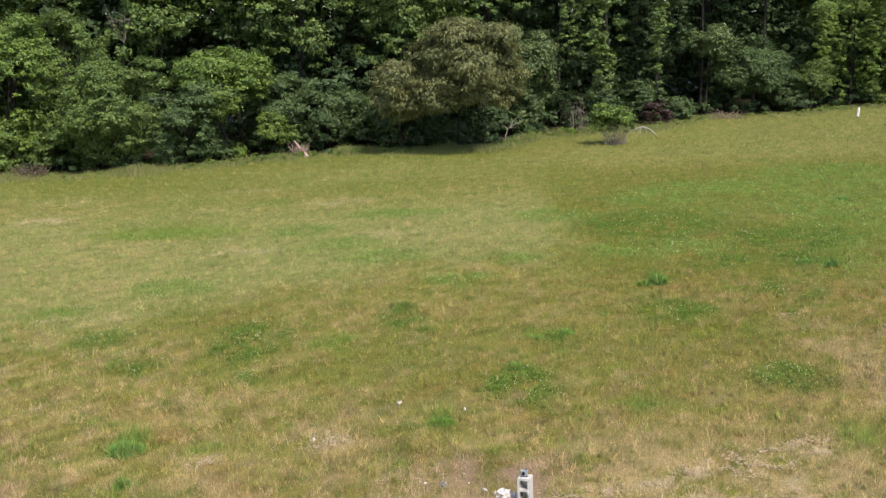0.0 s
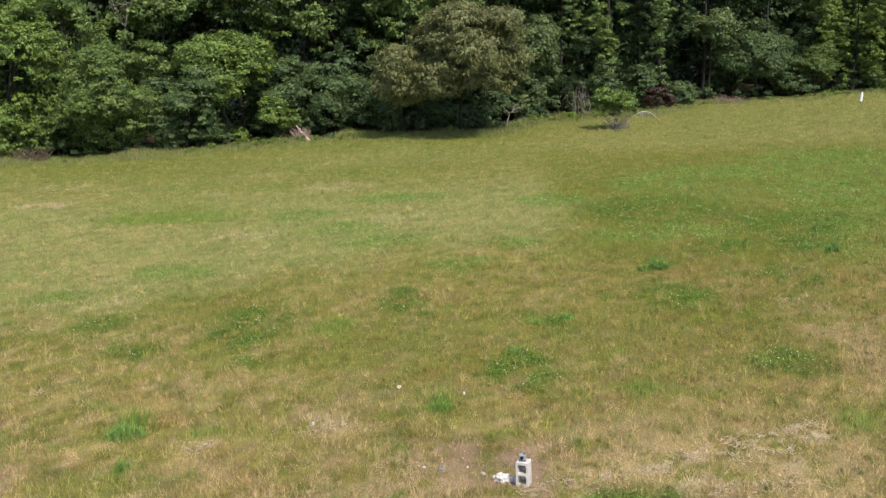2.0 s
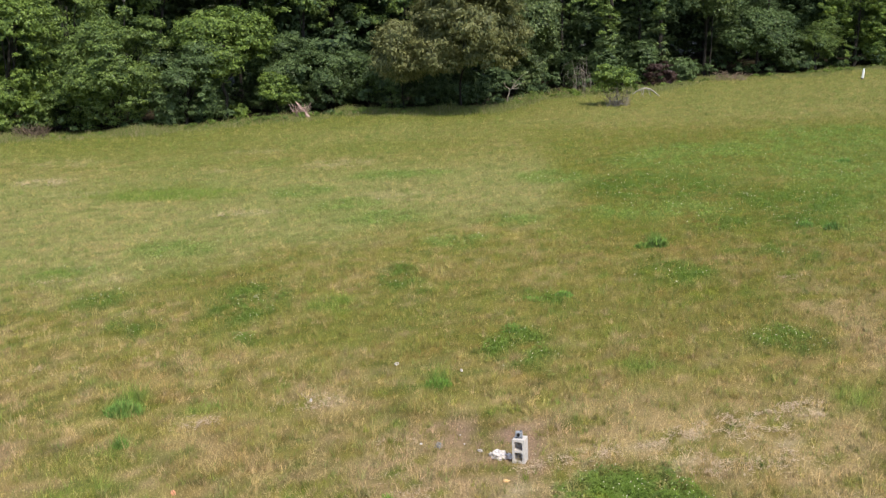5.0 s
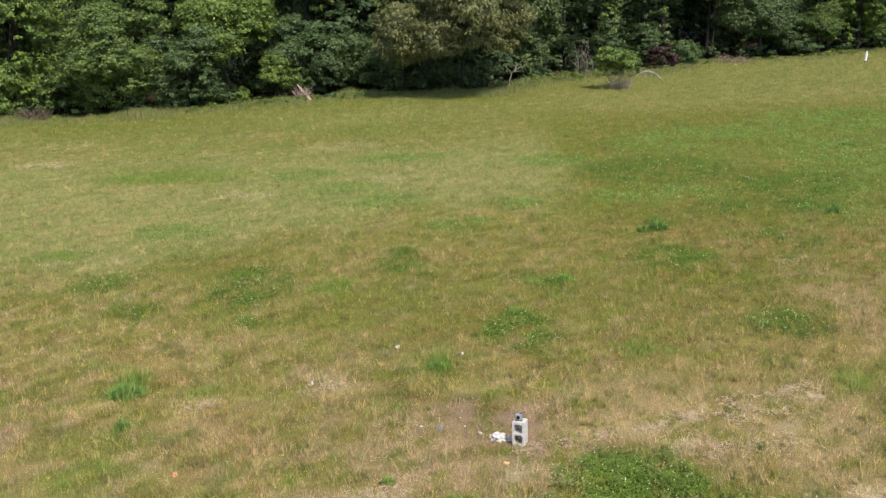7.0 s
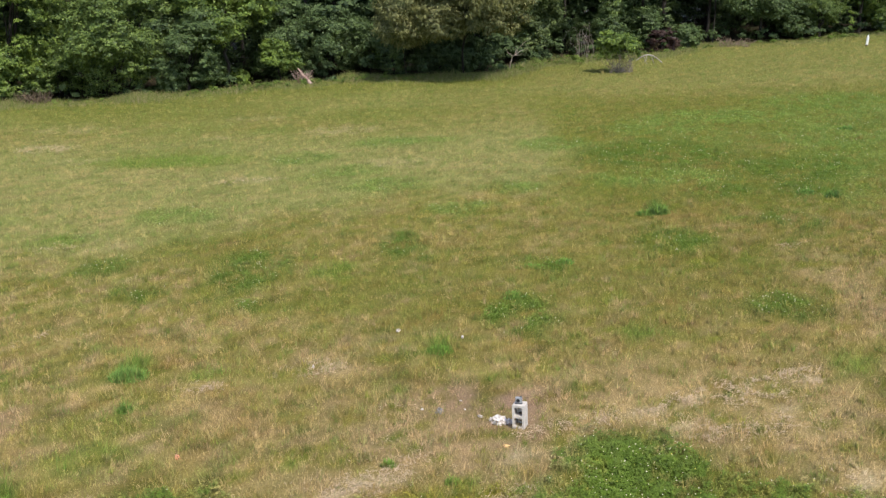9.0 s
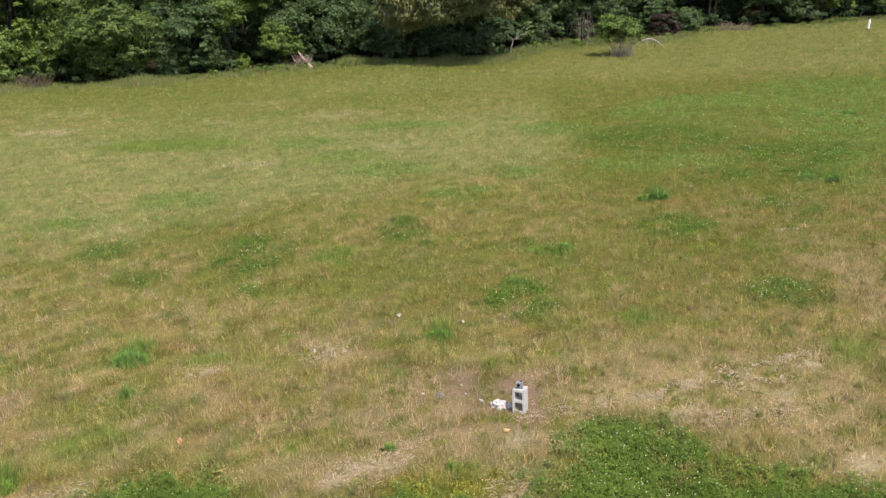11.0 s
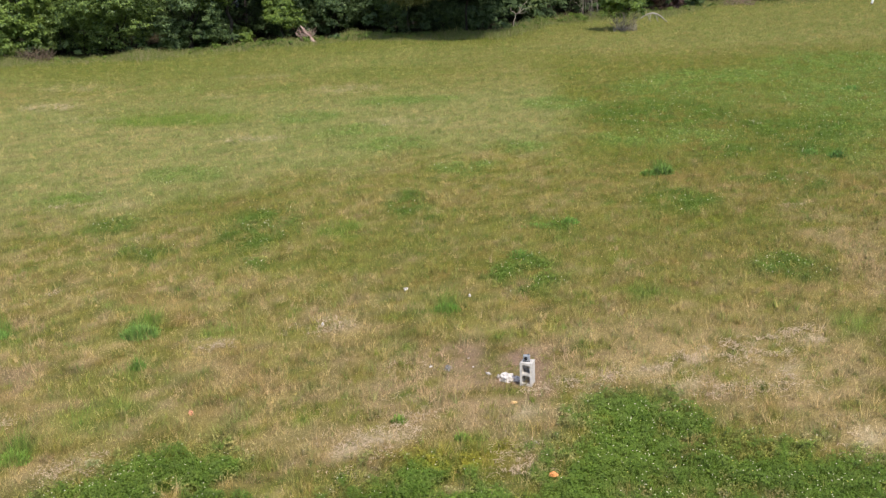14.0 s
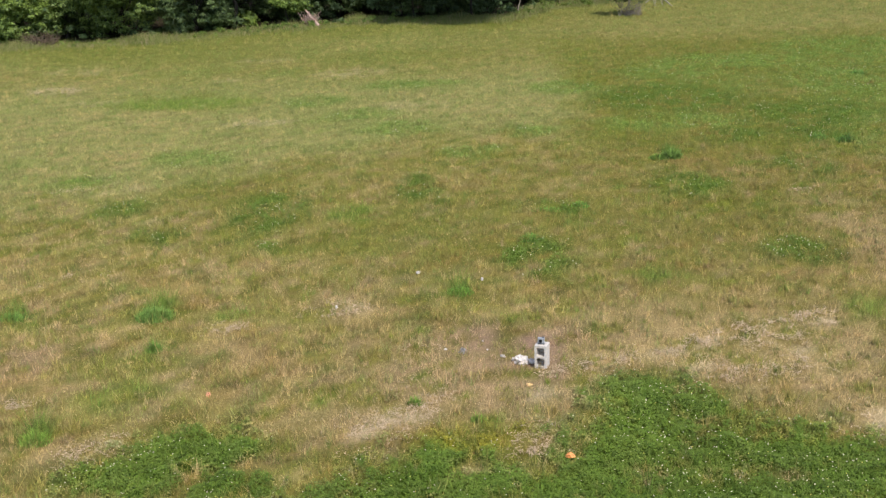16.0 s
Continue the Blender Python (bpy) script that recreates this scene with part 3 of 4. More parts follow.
def build_grass():
    """Short blades all over, and tufts of longer ones that lean out from their middles."""
    rng = np.random.RandomState(3)
    x, y = scatter(rng, 420000, 1.55)
    tx, ty = scatter(rng, 80000, 1.6)
    # tufts stand in loose groups, with short matted ground between
    grouped = rng.rand(len(tx)) < np.clip(0.5 + 3.5 * (fractal(tx, ty * 0.6, 5.0, 99, 2, 0.75) - 0.5), 0.08, 1)
    tx, ty = tx[grouped], ty[grouped]
    held = rng.randint(0, len(tx), 460000)
    out = np.abs(rng.normal(0, 0.042, len(held))) * (ty[held] / 16) ** 0.45 * (0.6 + 0.9 * rng.rand(len(tx)))[held]
    turn = rng.uniform(0, 2 * np.pi, len(held))
    loose = len(x)
    x, y = np.concatenate([x, tx[held] + np.cos(turn) * out]), np.concatenate([y, ty[held] + np.sin(turn) * out])
    n = len(x)
    in_tuft = np.arange(n) >= loose
    tint, near = growth(x, y)
    own = rng.rand(n)
    tuft_own, tuft_tall = rng.normal(0, 1, len(tx)), rng.rand(len(tx)) ** 1.6
    own_tone, tall = np.zeros(n), np.zeros(n)
    own_tone[loose:], tall[loose:] = tuft_own[held], tuft_tall[held]
    lush = np.maximum(np.maximum(near["clover"], near["tuft"]), near["light"] * 0.6)
    clump = np.clip((fractal(x, y, 5.0, 67, 3, 0.7) - 0.5) * 3.0 + 0.5, 0, 1)
    # dead stalks lie matted between the living tufts
    dead = (own < np.clip(0.10 + 2.6 / y + 0.3 * near["straw"] + 0.25 * near["thatch"] + 0.2 * (0.5 - clump), 0.02, 0.75) * (1 - lush)) & ~in_tuft
    swing = np.clip(6.0 / y, 0.11, 0.40)[:, None]
    tint = np.where(dead[:, None], tint * 0.35 + np.array(COLOURS["straw"]) * 0.75, tint * (1.04 - 0.12 * clump)[:, None])
    # tufts: some fresh green, some bleached
    fresh = np.clip(own_tone, 0, 1.6)[:, None] * 0.40
    bleached = np.clip(-own_tone, 0, 1.6)[:, None] * 0.36
    tint = tint * (1 - fresh) + np.array(COLOURS["weed"]) * 1.1 * fresh
    tint = tint * (1 - bleached) + (np.array(COLOURS["straw"]) * 0.45 + tint * np.array((0.85, 0.75, 0.65))) * bleached
    tint = tint * (1.0 + swing * rng.uniform(-1, 1, (n, 1)))
    height = (0.045 + 0.075 * rng.rand(n)) * (0.5 + 1.0 * clump)
    height = np.where(in_tuft, (0.06 + 0.15 * tall) * rng.uniform(0.45, 1.1, n), height * 0.85)
    height *= 1 - 0.5 * np.maximum(near["soil"], near["straw"] * 0.5)
    stalk = in_tuft & (own > 0.95)
    height = np.where(stalk, height * 1.5 + 0.05 * np.clip(22 / y, 0.4, 1), height)
    height *= (1 + 1.6 * near["tuft"] + 0.3 * near["clover"] + 0.4 * near["light"])
    height = np.where(dead, height * 0.4, height)
    reach = np.where(dead, rng.uniform(0.03, 0.10, n), height * rng.uniform(0.1, 0.8, n))
    width = (0.005 + 0.006 * rng.rand(n)) * (y / 13) ** 0.62
    keep = rng.rand(n) > np.maximum(0.55 * near["soil"] * (1 - near["clover"]), np.where(y < 18, 0.7, 0.5) * near["clover"])
    v, f, t = blades(rng, x[keep], y[keep], height[keep], width[keep], tint[keep], reach[keep])
    ob = new("meadow_grass", mesh_from("meadow_grass", v, f, M_BLADE, t))
    tagged(ob, "short sunlit meadow grass, part green and part straw", "grass", kind="stuff")


def build_clover():
    rng = np.random.RandomState(4)
    nx, ny = scatter(rng, 430000, 1.2, 10.8, 16.5)
    fx, fy = scatter(rng, 560000, 1.6, 16.5, 50.0)
    x, y = np.concatenate([nx, fx]), np.concatenate([ny, fy])
    tint, near = growth(x, y)
    k = np.maximum(near["clover"], near["cool"] * 0.8) > rng.rand(len(x)) * 0.9 + 0.1
    x, y, tint = x[k], y[k], tint[k]
    n = len(x)
    swell = fractal(x, y, 2.4, 91, 4, 0.75)
    z = ground_height(x, y) + 0.02 + (0.03 + 0.26 * np.clip(swell - 0.33, 0, 1)) * np.sqrt(rng.rand(n)) * np.clip(18 / y, 0.5, 1)
    a = rng.uniform(0, 2 * np.pi, n)
    r = (0.008 + 0.010 * rng.rand(n)) * (y / 12) ** 0.5
    tilt = rng.normal(0, 0.45, (n, 2))
    c = np.stack([x, y, z], 1)
    corners = []
    for s in range(3):
        dx, dy = np.cos(a + s * 2.094) * r, np.sin(a + s * 2.094) * r
        corners.append(c + np.stack([dx, dy, dx * tilt[:, 0] + dy * tilt[:, 1]], 1))
    v = np.stack(corners, 1).reshape(-1, 3)
    tone = np.clip((fractal(x, y, 1.0, 93, 4, 0.75) - 0.5) * 2.2 + 0.5, 0, 1)[:, None]
    t = tint * (0.84 + 0.36 * tone + np.clip(5 / y, 0.15, 0.36)[:, None] * rng.uniform(-1, 1, (n, 1)))
    t = t + np.array((0.022, 0.018, 0.004)) * tone * (rng.rand(n, 1) < 0.5)
    ob = new("clover_leaves", mesh_from("clover_leaves", v, np.arange(3 * n).reshape(-1, 3), M_BLADE, t))
    tagged(ob, "dense dark green clover in patches on the meadow", "clover", kind="stuff")
    # white flower heads above the leaves
    gather = np.clip(fractal(x, y, 1.2, 77) * 3.0 - 1.0, 0.12, 1)
    pick = rng.rand(n) < np.where(y < 16.5, 0.015, 0.05 * np.clip((60 - y) / 30, 0.2, 1)) * gather
    fx, fy, fz = x[pick], y[pick], z[pick] + 0.03
    m = len(fx)
    size = rng.uniform(0.005, 0.0105, m)[:, None, None] * (fy[:, None, None] / 13) ** 0.4
    octa = np.array([(1, 0, 0), (0, 1, 0), (-1, 0, 0), (0, -1, 0), (0, 0, 0.9), (0, 0, -0.9)])
    v = (octa[None] * size + np.stack([fx, fy, fz], 1)[:, None]).reshape(-1, 3)
    tri = np.array([(0, 1, 4), (1, 2, 4), (2, 3, 4), (3, 0, 4), (1, 0, 5), (2, 1, 5), (3, 2, 5), (0, 3, 5)])
    f = (np.arange(m)[:, None, None] * 6 + tri[None]).reshape(-1, 3)
    colour = np.where(rng.rand(m, 1) < 0.85, np.array([[0.74, 0.68, 0.50]]), np.array([[0.6, 0.55, 0.12]]))
    t = np.repeat(colour, 8, 0)
    ob = new("clover_flowers", mesh_from("clover_flowers", v, f, M_BLADE, t))
    tagged(ob, "tiny white clover flower heads above the clover leaves", "flowers", kind="stuff")


WINDROWS = [  # wisps of dry mown hay: half width, then the line they lie along
    (0.10, (1.11, 14.98), (1.82, 15.23), (2.55, 15.56), (3.20, 15.81), (3.81, 16.17), (4.54, 16.59), (5.39, 17.01), (6.43, 17.31)),
    (0.24, (3.30, 15.05), (3.85, 14.84), (4.37, 14.94), (5.31, 15.28)),
    (0.16, (4.25, 16.14), (4.80, 16.15), (5.22, 16.41), (6.00, 16.59)),
    (0.22, (-1.60, 13.02), (-1.23, 13.37), (-0.87, 13.80), (-0.40, 14.40)),
    (0.10, (-6.80, 14.38), (-6.50, 14.50)), (0.14, (-5.40, 12.90), (-5.02, 12.92), (-4.87, 13.18), (-4.50, 13.16)),
    (0.16, (0.90, 13.40), (0.81, 12.64), (0.82, 12.20)), (0.20, (5.35, 13.50), (5.34, 12.82)),
    (0.16, (-2.55, 17.69), (-2.20, 18.06), (-1.79, 17.89)), (0.12, (-4.30, 17.26), (-3.80, 17.20)), (0.14, (-0.93, 15.87), (-0.60, 15.98)),
    (0.16, (-10.30, 26.79), (-9.55, 26.93), (-9.05, 26.93)), (0.18, (-7.00, 34.38), (-5.40, 34.77)), (0.24, (-16.00, 41.72), (-14.50, 41.73)),
    (0.10, (-7.70, 20.20), (-6.70, 20.12)), (0.10, (-8.40, 19.63), (-7.95, 19.66)), (0.14, (7.60, 24.83), (8.30, 24.86)),
]


def build_hay():
    """Dry stalks that lie matted along the lines where the mower left them."""
    rng = np.random.RandomState(8)
    rows = []
    for half, *line in WINDROWS:
        line = np.array(line)
        for a, b in zip(line[:-1], line[1:]):
            m = int(np.linalg.norm(b - a) * (900 if a[1] < 19 else 300))
            s = rng.rand(m, 1)
            p = a + (b - a) * s + rng.normal(0, half * 1.15, (m, 2))
            rows.append(np.concatenate([p, np.full((m, 1), math.atan2(b[1] - a[1], b[0] - a[0]))], 1))
    rows = np.concatenate(rows)
    rows = rows[fractal(rows[:, 0], rows[:, 1], 3.4, 95, 4, 0.8) > 0.48 + 0.10 * rng.rand(len(rows))]
    x, y, a = rows.T
    n = len(x)
    a = a + rng.normal(0, 1.0, n)
    long = rng.uniform(0.04, 0.13, n) * (y / 14) ** 0.3
    lift = rng.uniform(0.008, 0.05, n)
    root = np.stack([x, y, ground_height(x, y) + lift], 1)
    way = np.stack([np.cos(a), np.sin(a), rng.normal(0, 0.16, n)], 1)
    side = np.stack([-np.sin(a), np.cos(a), np.zeros(n)], 1) * (rng.uniform(0.003, 0.006, n) * (y / 14) ** 0.5)[:, None]
    v = np.stack([root - side, root + side, root + way * long[:, None]], 1).reshape(-1, 3)
    t = np.array((0.62, 0.47, 0.31)) * rng.uniform(0.6, 1.1, (n, 1))
    tagged(new("hay_wisps", mesh_from("hay_wisps", v, np.arange(3 * n).reshape(-1, 3), M_BLADE, t)), "bleached wisps of dry mown hay lying on the grass", "hay", kind="stuff")


def grass_tuft(label, x, y, rx, ry, tall, count, seed, colour, broad=1.0):
    """A rank tuft: arching blades that spread from its middle, each in two pieces."""
    rng = np.random.RandomState(seed)
    a, q = rng.uniform(0, 2 * np.pi, count), np.sqrt(rng.rand(count))
    bx, by = np.cos(a) * q * rx, np.sin(a) * q * ry
    b = a + rng.normal(0, 1.6, count)
    h = tall * rng.uniform(0.35, 1.0, count) * (1.15 - 0.75 * q)
    out = h * rng.uniform(0.15, 0.75, count)
    w = rng.uniform(0.003, 0.007, count) * broad
    root = np.stack([bx, by, np.full(count, -0.02)], 1)
    way = np.stack([np.cos(b), np.sin(b), np.zeros(count)], 1)
    side = np.stack([-np.sin(b), np.cos(b), np.zeros(count)], 1) * w[:, None]
    knee = root + way * out[:, None] * 0.4 + np.array([0, 0, 0.72]) * h[:, None]
    tip = root + way * out[:, None] + np.array([0, 0, 0.95]) * h[:, None]
    v = np.stack([root - side * 0.8, root + side * 0.8, knee + side, knee - side, tip], 1).reshape(-1, 3)
    k = np.arange(count)[:, None] * 5
    f = np.concatenate([k + np.array(c) for c in ((0, 1, 2), (0, 2, 3), (3, 2, 4))], 0)
    t = np.repeat(np.array(colour) * 1.12 * rng.uniform(0.65, 1.3, (count, 1)), 5, 0)
    ob = new("grass_tuft", mesh_from("grass_tuft", v, f, M_BLADE, t))
    ob.matrix_basis = pose(x, y, gz(x, y))
    return tagged(ob, label, "tuft", "rank tufts in the meadow", "stuff")


def build_tufts():
    for k, (x, y, rx, ry, tall, count, colour, broad, label) in enumerate((
            (-0.06, 18.55, 0.24, 0.20, 0.20, 380, (0.149, 0.289, 0.042), 1.0, "rank dark green tuft of grass beyond the block"),
            (-5.38, 17.85, 0.34, 0.26, 0.30, 900, (0.156, 0.269, 0.056), 1.0, "broad fresh green tuft of long grass"),
            (-5.02, 16.38, 0.12, 0.10, 0.26, 200, (0.138, 0.244, 0.044), 1.0, "small upright green tuft of grass"),
            (-5.88, 13.30, 0.22, 0.16, 0.24, 360, (0.175, 0.281, 0.045), 1.0, "light green tuft of grass beside the clover"),
            (-7.92, 18.00, 0.26, 0.20, 0.20, 380, (0.131, 0.231, 0.045), 1.0, "dark green tuft among dry grass"),
            (5.58, 28.30, 0.30, 0.22, 0.34, 420, (0.125, 0.210, 0.040), 1.9, "tall dark green weed clump standing out of the grass"),
            (5.22, 28.25, 0.26, 0.20, 0.22, 240, (0.140, 0.254, 0.045), 1.7, "low dark green weed clump beside the tall one"),
            (10.50, 29.45, 0.26, 0.22, 0.28, 300, (0.096, 0.193, 0.038), 1.9, "tall dark green weed clump in the clover"),
            (9.95, 30.00, 0.30, 0.24, 0.22, 220, (0.114, 0.219, 0.042), 1.9, "dark green weed clump in the clover"),
            (14.47, 39.80, 0.34, 0.30, 0.26, 220, (0.114, 0.219, 0.042), 2.2, "dark green weed clump far out in the meadow"),
            (1.43, 21.62, 0.26, 0.22, 0.20, 260, (0.114, 0.228, 0.038), 1.4, "dark green tuft at the back of a clover patch"),
            (1.96, 23.75, 0.40, 0.18, 0.14, 240, (0.131, 0.254, 0.042), 1.4, "low wide dark green tuft of grass"),
            (2.70, 23.95, 0.22, 0.18, 0.22, 240, (0.140, 0.263, 0.045), 1.4, "small dark green tuft of grass"),
            (-0.75, 14.10, 0.12, 0.10, 0.20, 160, (0.150, 0.237, 0.040), 1.0, "small green tuft among matted hay"),
            (0.12, 13.55, 0.11, 0.09, 0.18, 140, (0.150, 0.225, 0.037), 1.0, "small green tuft beside the yellow weeds"))):
        grass_tuft(label, x, y, rx, ry, tall, count, 900 + k, colour, broad)


def build_fringe():
    rng = np.random.RandomState(6)
    n = 80000
    x = rng.uniform(-27, 36, n)
    y = edge_of_woods(x) + rng.normal(0.4, 0.85, n) + (fractal(x, x * 0, 0.4, 12) - 0.5) * 2.5
    tall = np.clip(fractal(x, y, 0.6, 14) * 1.5 - 0.35, 0.12, 1) * np.interp(x, [-12, 0, 4, 9, 13, 16], [1.05, 1.05, 1.5, 1.4, 1.0, 0.6])
    height = tall * rng.uniform(0.15, 0.65, n)
    width = rng.uniform(0.014, 0.03, n)
    tint = np.array((0.15, 0.18, 0.045)) * rng.uniform(0.65, 1.35, (n, 1))
    tint = np.where(rng.rand(n, 1) < 0.2, np.array((0.3, 0.25, 0.13)), tint)
    v, f, t = blades(rng, x, y, height, width, tint, height * rng.uniform(0.1, 0.6, n))
    ob = new("edge_grass", mesh_from("edge_grass", v, f, M_BLADE, t))
    tagged(ob, "taller unmown grass along the foot of the wood", "grass", kind="stuff")


build_grass()
build_clover()
build_fringe()
build_hay()
build_tufts()

# ---- the wood's edge: front trees and shrubs ----
tree("vine_covered_tree", "broad bright green tree overgrown with vines at the wood's edge", -22.2, 57.7, 4.0, 3.0, 4.1, L_LIME, 101, count=73080, boughs=130, size=0.75, leaf=(0.124, 0.0826))
tree("tree", "mid green young broadleaf tree among the vines", -20.2, 61.9, 5.0, 2.4, 2.8, L_MID, 102, count=39480, leaf=(0.124, 0.0826))
tree("rounded_shrub", "large rounded mid green shrub hanging over the grass", -17.0, 58.2, 3.1, 3.4, 2.75, L_MID, 103, count=79170, boughs=150, size=0.7, leaf=(0.11, 0.0757), category="shrub")
tree("low_shrub", "low shrub beside the large rounded one, its green darkened as in shade", -13.4, 59.1, 1.9, 2.5, 2.1, L_DARK, 104, count=45570, boughs=80, size=0.65, leaf=(0.11, 0.0757), category="shrub")
tree("lime_green_tree", "lime green broadleaf tree with layered boughs", -11.6, 60.4, 3.9, 2.2, 2.0, L_LIME, 105, count=48720, boughs=80, size=0.8, leaf=(0.138, 0.0894))
tree("dark_shrub", "dark green shrub in the shade below the lime green tree", -9.2, 63.6, 2.2, 2.0, 2.2, L_DARK, 106, count=30450, boughs=60, size=0.6, leaf=(0.11, 0.0757), category="shrub")
tree("sapling", "small bright green sapling standing in front of the dark shade", -8.85, 60.2, 1.5, 1.0, 0.85, L_LIME, 107, count=7770, boughs=24, size=0.4, leaf=(0.11, 0.0757), trunk=0.035, category="sapling")
tree("dark_shrub", "dense dark blue-green shrub climbing at the wood's edge", -6.3, 64.0, 1.75, 2.7, 1.6, L_DARK, 108, count=51660, boughs=90, size=0.7, leaf=(0.11, 0.0757), category="shrub")
tree("flowering_tree", "olive-brown flowering broadleaf tree with drooping leaves and dark shade below", 1.11, 59.9, 4.65, 3.0, 2.3, L_OLIVE, 109, ry=3.0, count=84000, boughs=58, size=0.9, foot=2.6, lobes=((2.0, -0.6, 3.5, 1.3), (1.2, -1.4, 2.9, 0.9), (-0.9, -1.2, 3.0, 1.0)), leaf=(0.179, 0.0688), droop=1.1, trunk=0.06)
tree("flowering_tree", "smaller olive-brown flowering tree leaning over the grass", -2.06, 60.0, 3.35, 1.85, 1.5, L_OLIVE, 110, count=36750, boughs=44, size=0.7, foot=2.4, leaf=(0.172, 0.0619), droop=1.1, trunk=0.03)
# fills the dark void below the crown; its leaf colour carries the shade
tree("low_shrub", "shade-darkened green shrub under the flowering tree", 0.5, 63.8, 1.0, 2.6, 1.05, L_SHADE, 111, ry=1.2, count=36540, boughs=80, size=0.6, leaf=(0.124, 0.0826), category="shrub")
tree("tree", "mid green tree with leafy lobes beside the flowering tree", 5.0, 68.4, 3.4, 2.1, 3.1, L_BLUE, 112, count=51660, boughs=80, leaf=(0.138, 0.0894))
tree("vine_covered_tree", "tall tree with hanging vines and a visible trunk", 10.4, 70.4, 6.2, 3.5, 3.0, L_MID, 113, count=32000, columns=12, size=0.48, leaf=(0.138, 0.0894), trunk=0.2)
tree("tree", "slim tree with an ivy-clad trunk in deep shade", 14.0, 72.6, 6.1, 2.2, 3.2, L_SHADE, 114, count=31500, columns=11, size=0.55, leaf=(0.124, 0.0826), trunk=0.15)
tree("light_leaved_tree", "pale green leafy tree reaching out of the shade", 17.7, 74.6, 4.6, 1.7, 1.1, L_BLUE, 115, count=22680, boughs=36, size=0.6, leaf=(0.158, 0.11), trunk=0.05)
tree("rounded_shrub", "rounded green shrub at the foot of the wood", 20.9, 75.2, 2.75, 2.2, 1.35, L_DARK, 116, count=45570, boughs=80, size=0.65, leaf=(0.124, 0.0826), category="shrub")
tree("dark_conifer_like_tree", "dense tree above the rounded shrub, its green darkened as in shade", 22.2, 78.6, 2.8, 2.4, 1.6, L_SHADE, 117, count=48720, boughs=80, leaf=(0.11, 0.055))
tree("vine_covered_tree", "yellow-green tree draped with vines down to the grass", 28.9, 79.2, 4.2, 3.5, 4.3, L_LIME, 118, count=63000, columns=24, size=0.6, leaf=(0.138, 0.0894))
tree("low_shrub", "low feathery bright green shrub", 25.4, 77.0, 1.9, 1.5, 1.3, L_MID, 119, count=24360, boughs=40, size=0.5, leaf=(0.0826, 0.0482), category="shrub")
tree("rounded_shrub", "rounded lime green shrub at the wood's edge", 31.6, 80.2, 2.5, 2.7, 2.6, L_LIME, 120, count=42630, boughs=80, leaf=(0.138, 0.0894), category="shrub")

# darker leaves paint the shaded shrubs, lighter leaves the sunlit ones
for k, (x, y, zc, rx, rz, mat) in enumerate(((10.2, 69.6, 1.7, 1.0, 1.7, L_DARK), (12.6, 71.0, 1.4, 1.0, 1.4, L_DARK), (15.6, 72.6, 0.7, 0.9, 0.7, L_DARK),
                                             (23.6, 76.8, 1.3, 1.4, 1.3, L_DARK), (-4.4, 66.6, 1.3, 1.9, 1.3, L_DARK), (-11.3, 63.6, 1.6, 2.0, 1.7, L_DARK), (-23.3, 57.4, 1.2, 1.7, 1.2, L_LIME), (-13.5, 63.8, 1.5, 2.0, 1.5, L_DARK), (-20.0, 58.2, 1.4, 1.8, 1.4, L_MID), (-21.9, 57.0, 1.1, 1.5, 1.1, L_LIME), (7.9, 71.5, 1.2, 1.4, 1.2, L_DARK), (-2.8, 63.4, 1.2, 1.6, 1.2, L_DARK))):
    tree("low_shrub", ("shade-darkened" if mat is L_DARK else "sunlit") + " green shrub at the foot of the wood", x, y, zc, rx, rz, mat, 150 + k, count=14700, boughs=50,
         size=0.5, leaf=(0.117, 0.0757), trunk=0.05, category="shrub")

# ---- tall trees behind ----
# tops rise out of view; crowns 7 to 10 are added unseen to cast shade
for k, (x, y, top, r, mat) in enumerate((
        (-27, 65, 15, 3.8, L_MID), (-22, 68, 17, 3.6, L_MID), (-16.5, 66.5, 16, 3.6, L_MID), (-12, 68, 17, 3.6, L_MID), (-8.2, 68, 18, 3.6, L_MID),
        (-2, 67.5, 17, 3.6, L_MID), (3, 70.5, 18, 3.6, L_MID), (7.6, 71.5, 20, 4.2, L_SHADE), (13, 75, 21, 4.2, L_DARK), (17.6, 76, 21, 4.6, L_SHADE),
        (22.5, 78.5, 21, 4.6, L_SHADE), (29.5, 85, 18, 4.0, L_MID), (35.5, 87, 17, 4.0, L_MID))):
    tree("tall_tree", "tall " + ("mid" if mat is L_MID else "dark") + " green broadleaf tree behind the wood's edge, dark ones added for shade", x, y, top * (0.72 if k in (7, 8, 9, 10) else 0.56), r, top * (0.30 if k in (7, 8, 9, 10) else 0.45), mat, 200 + k,
         count=27125, boughs=130, size=0.9, leaf=(0.198, 0.129), hollow=0.25, trunk=0.09, group="tall trees of the wood")
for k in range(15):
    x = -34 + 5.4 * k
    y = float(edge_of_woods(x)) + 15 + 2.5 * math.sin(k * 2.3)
    tree("tall_tree", "tall dark forest tree deep in the wood", x, y, 9.4, 4.1, 8.8, L_SHADE, 300 + k, count=7350, boughs=70, size=1.3, hollow=0.25,
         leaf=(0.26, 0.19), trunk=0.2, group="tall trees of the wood")


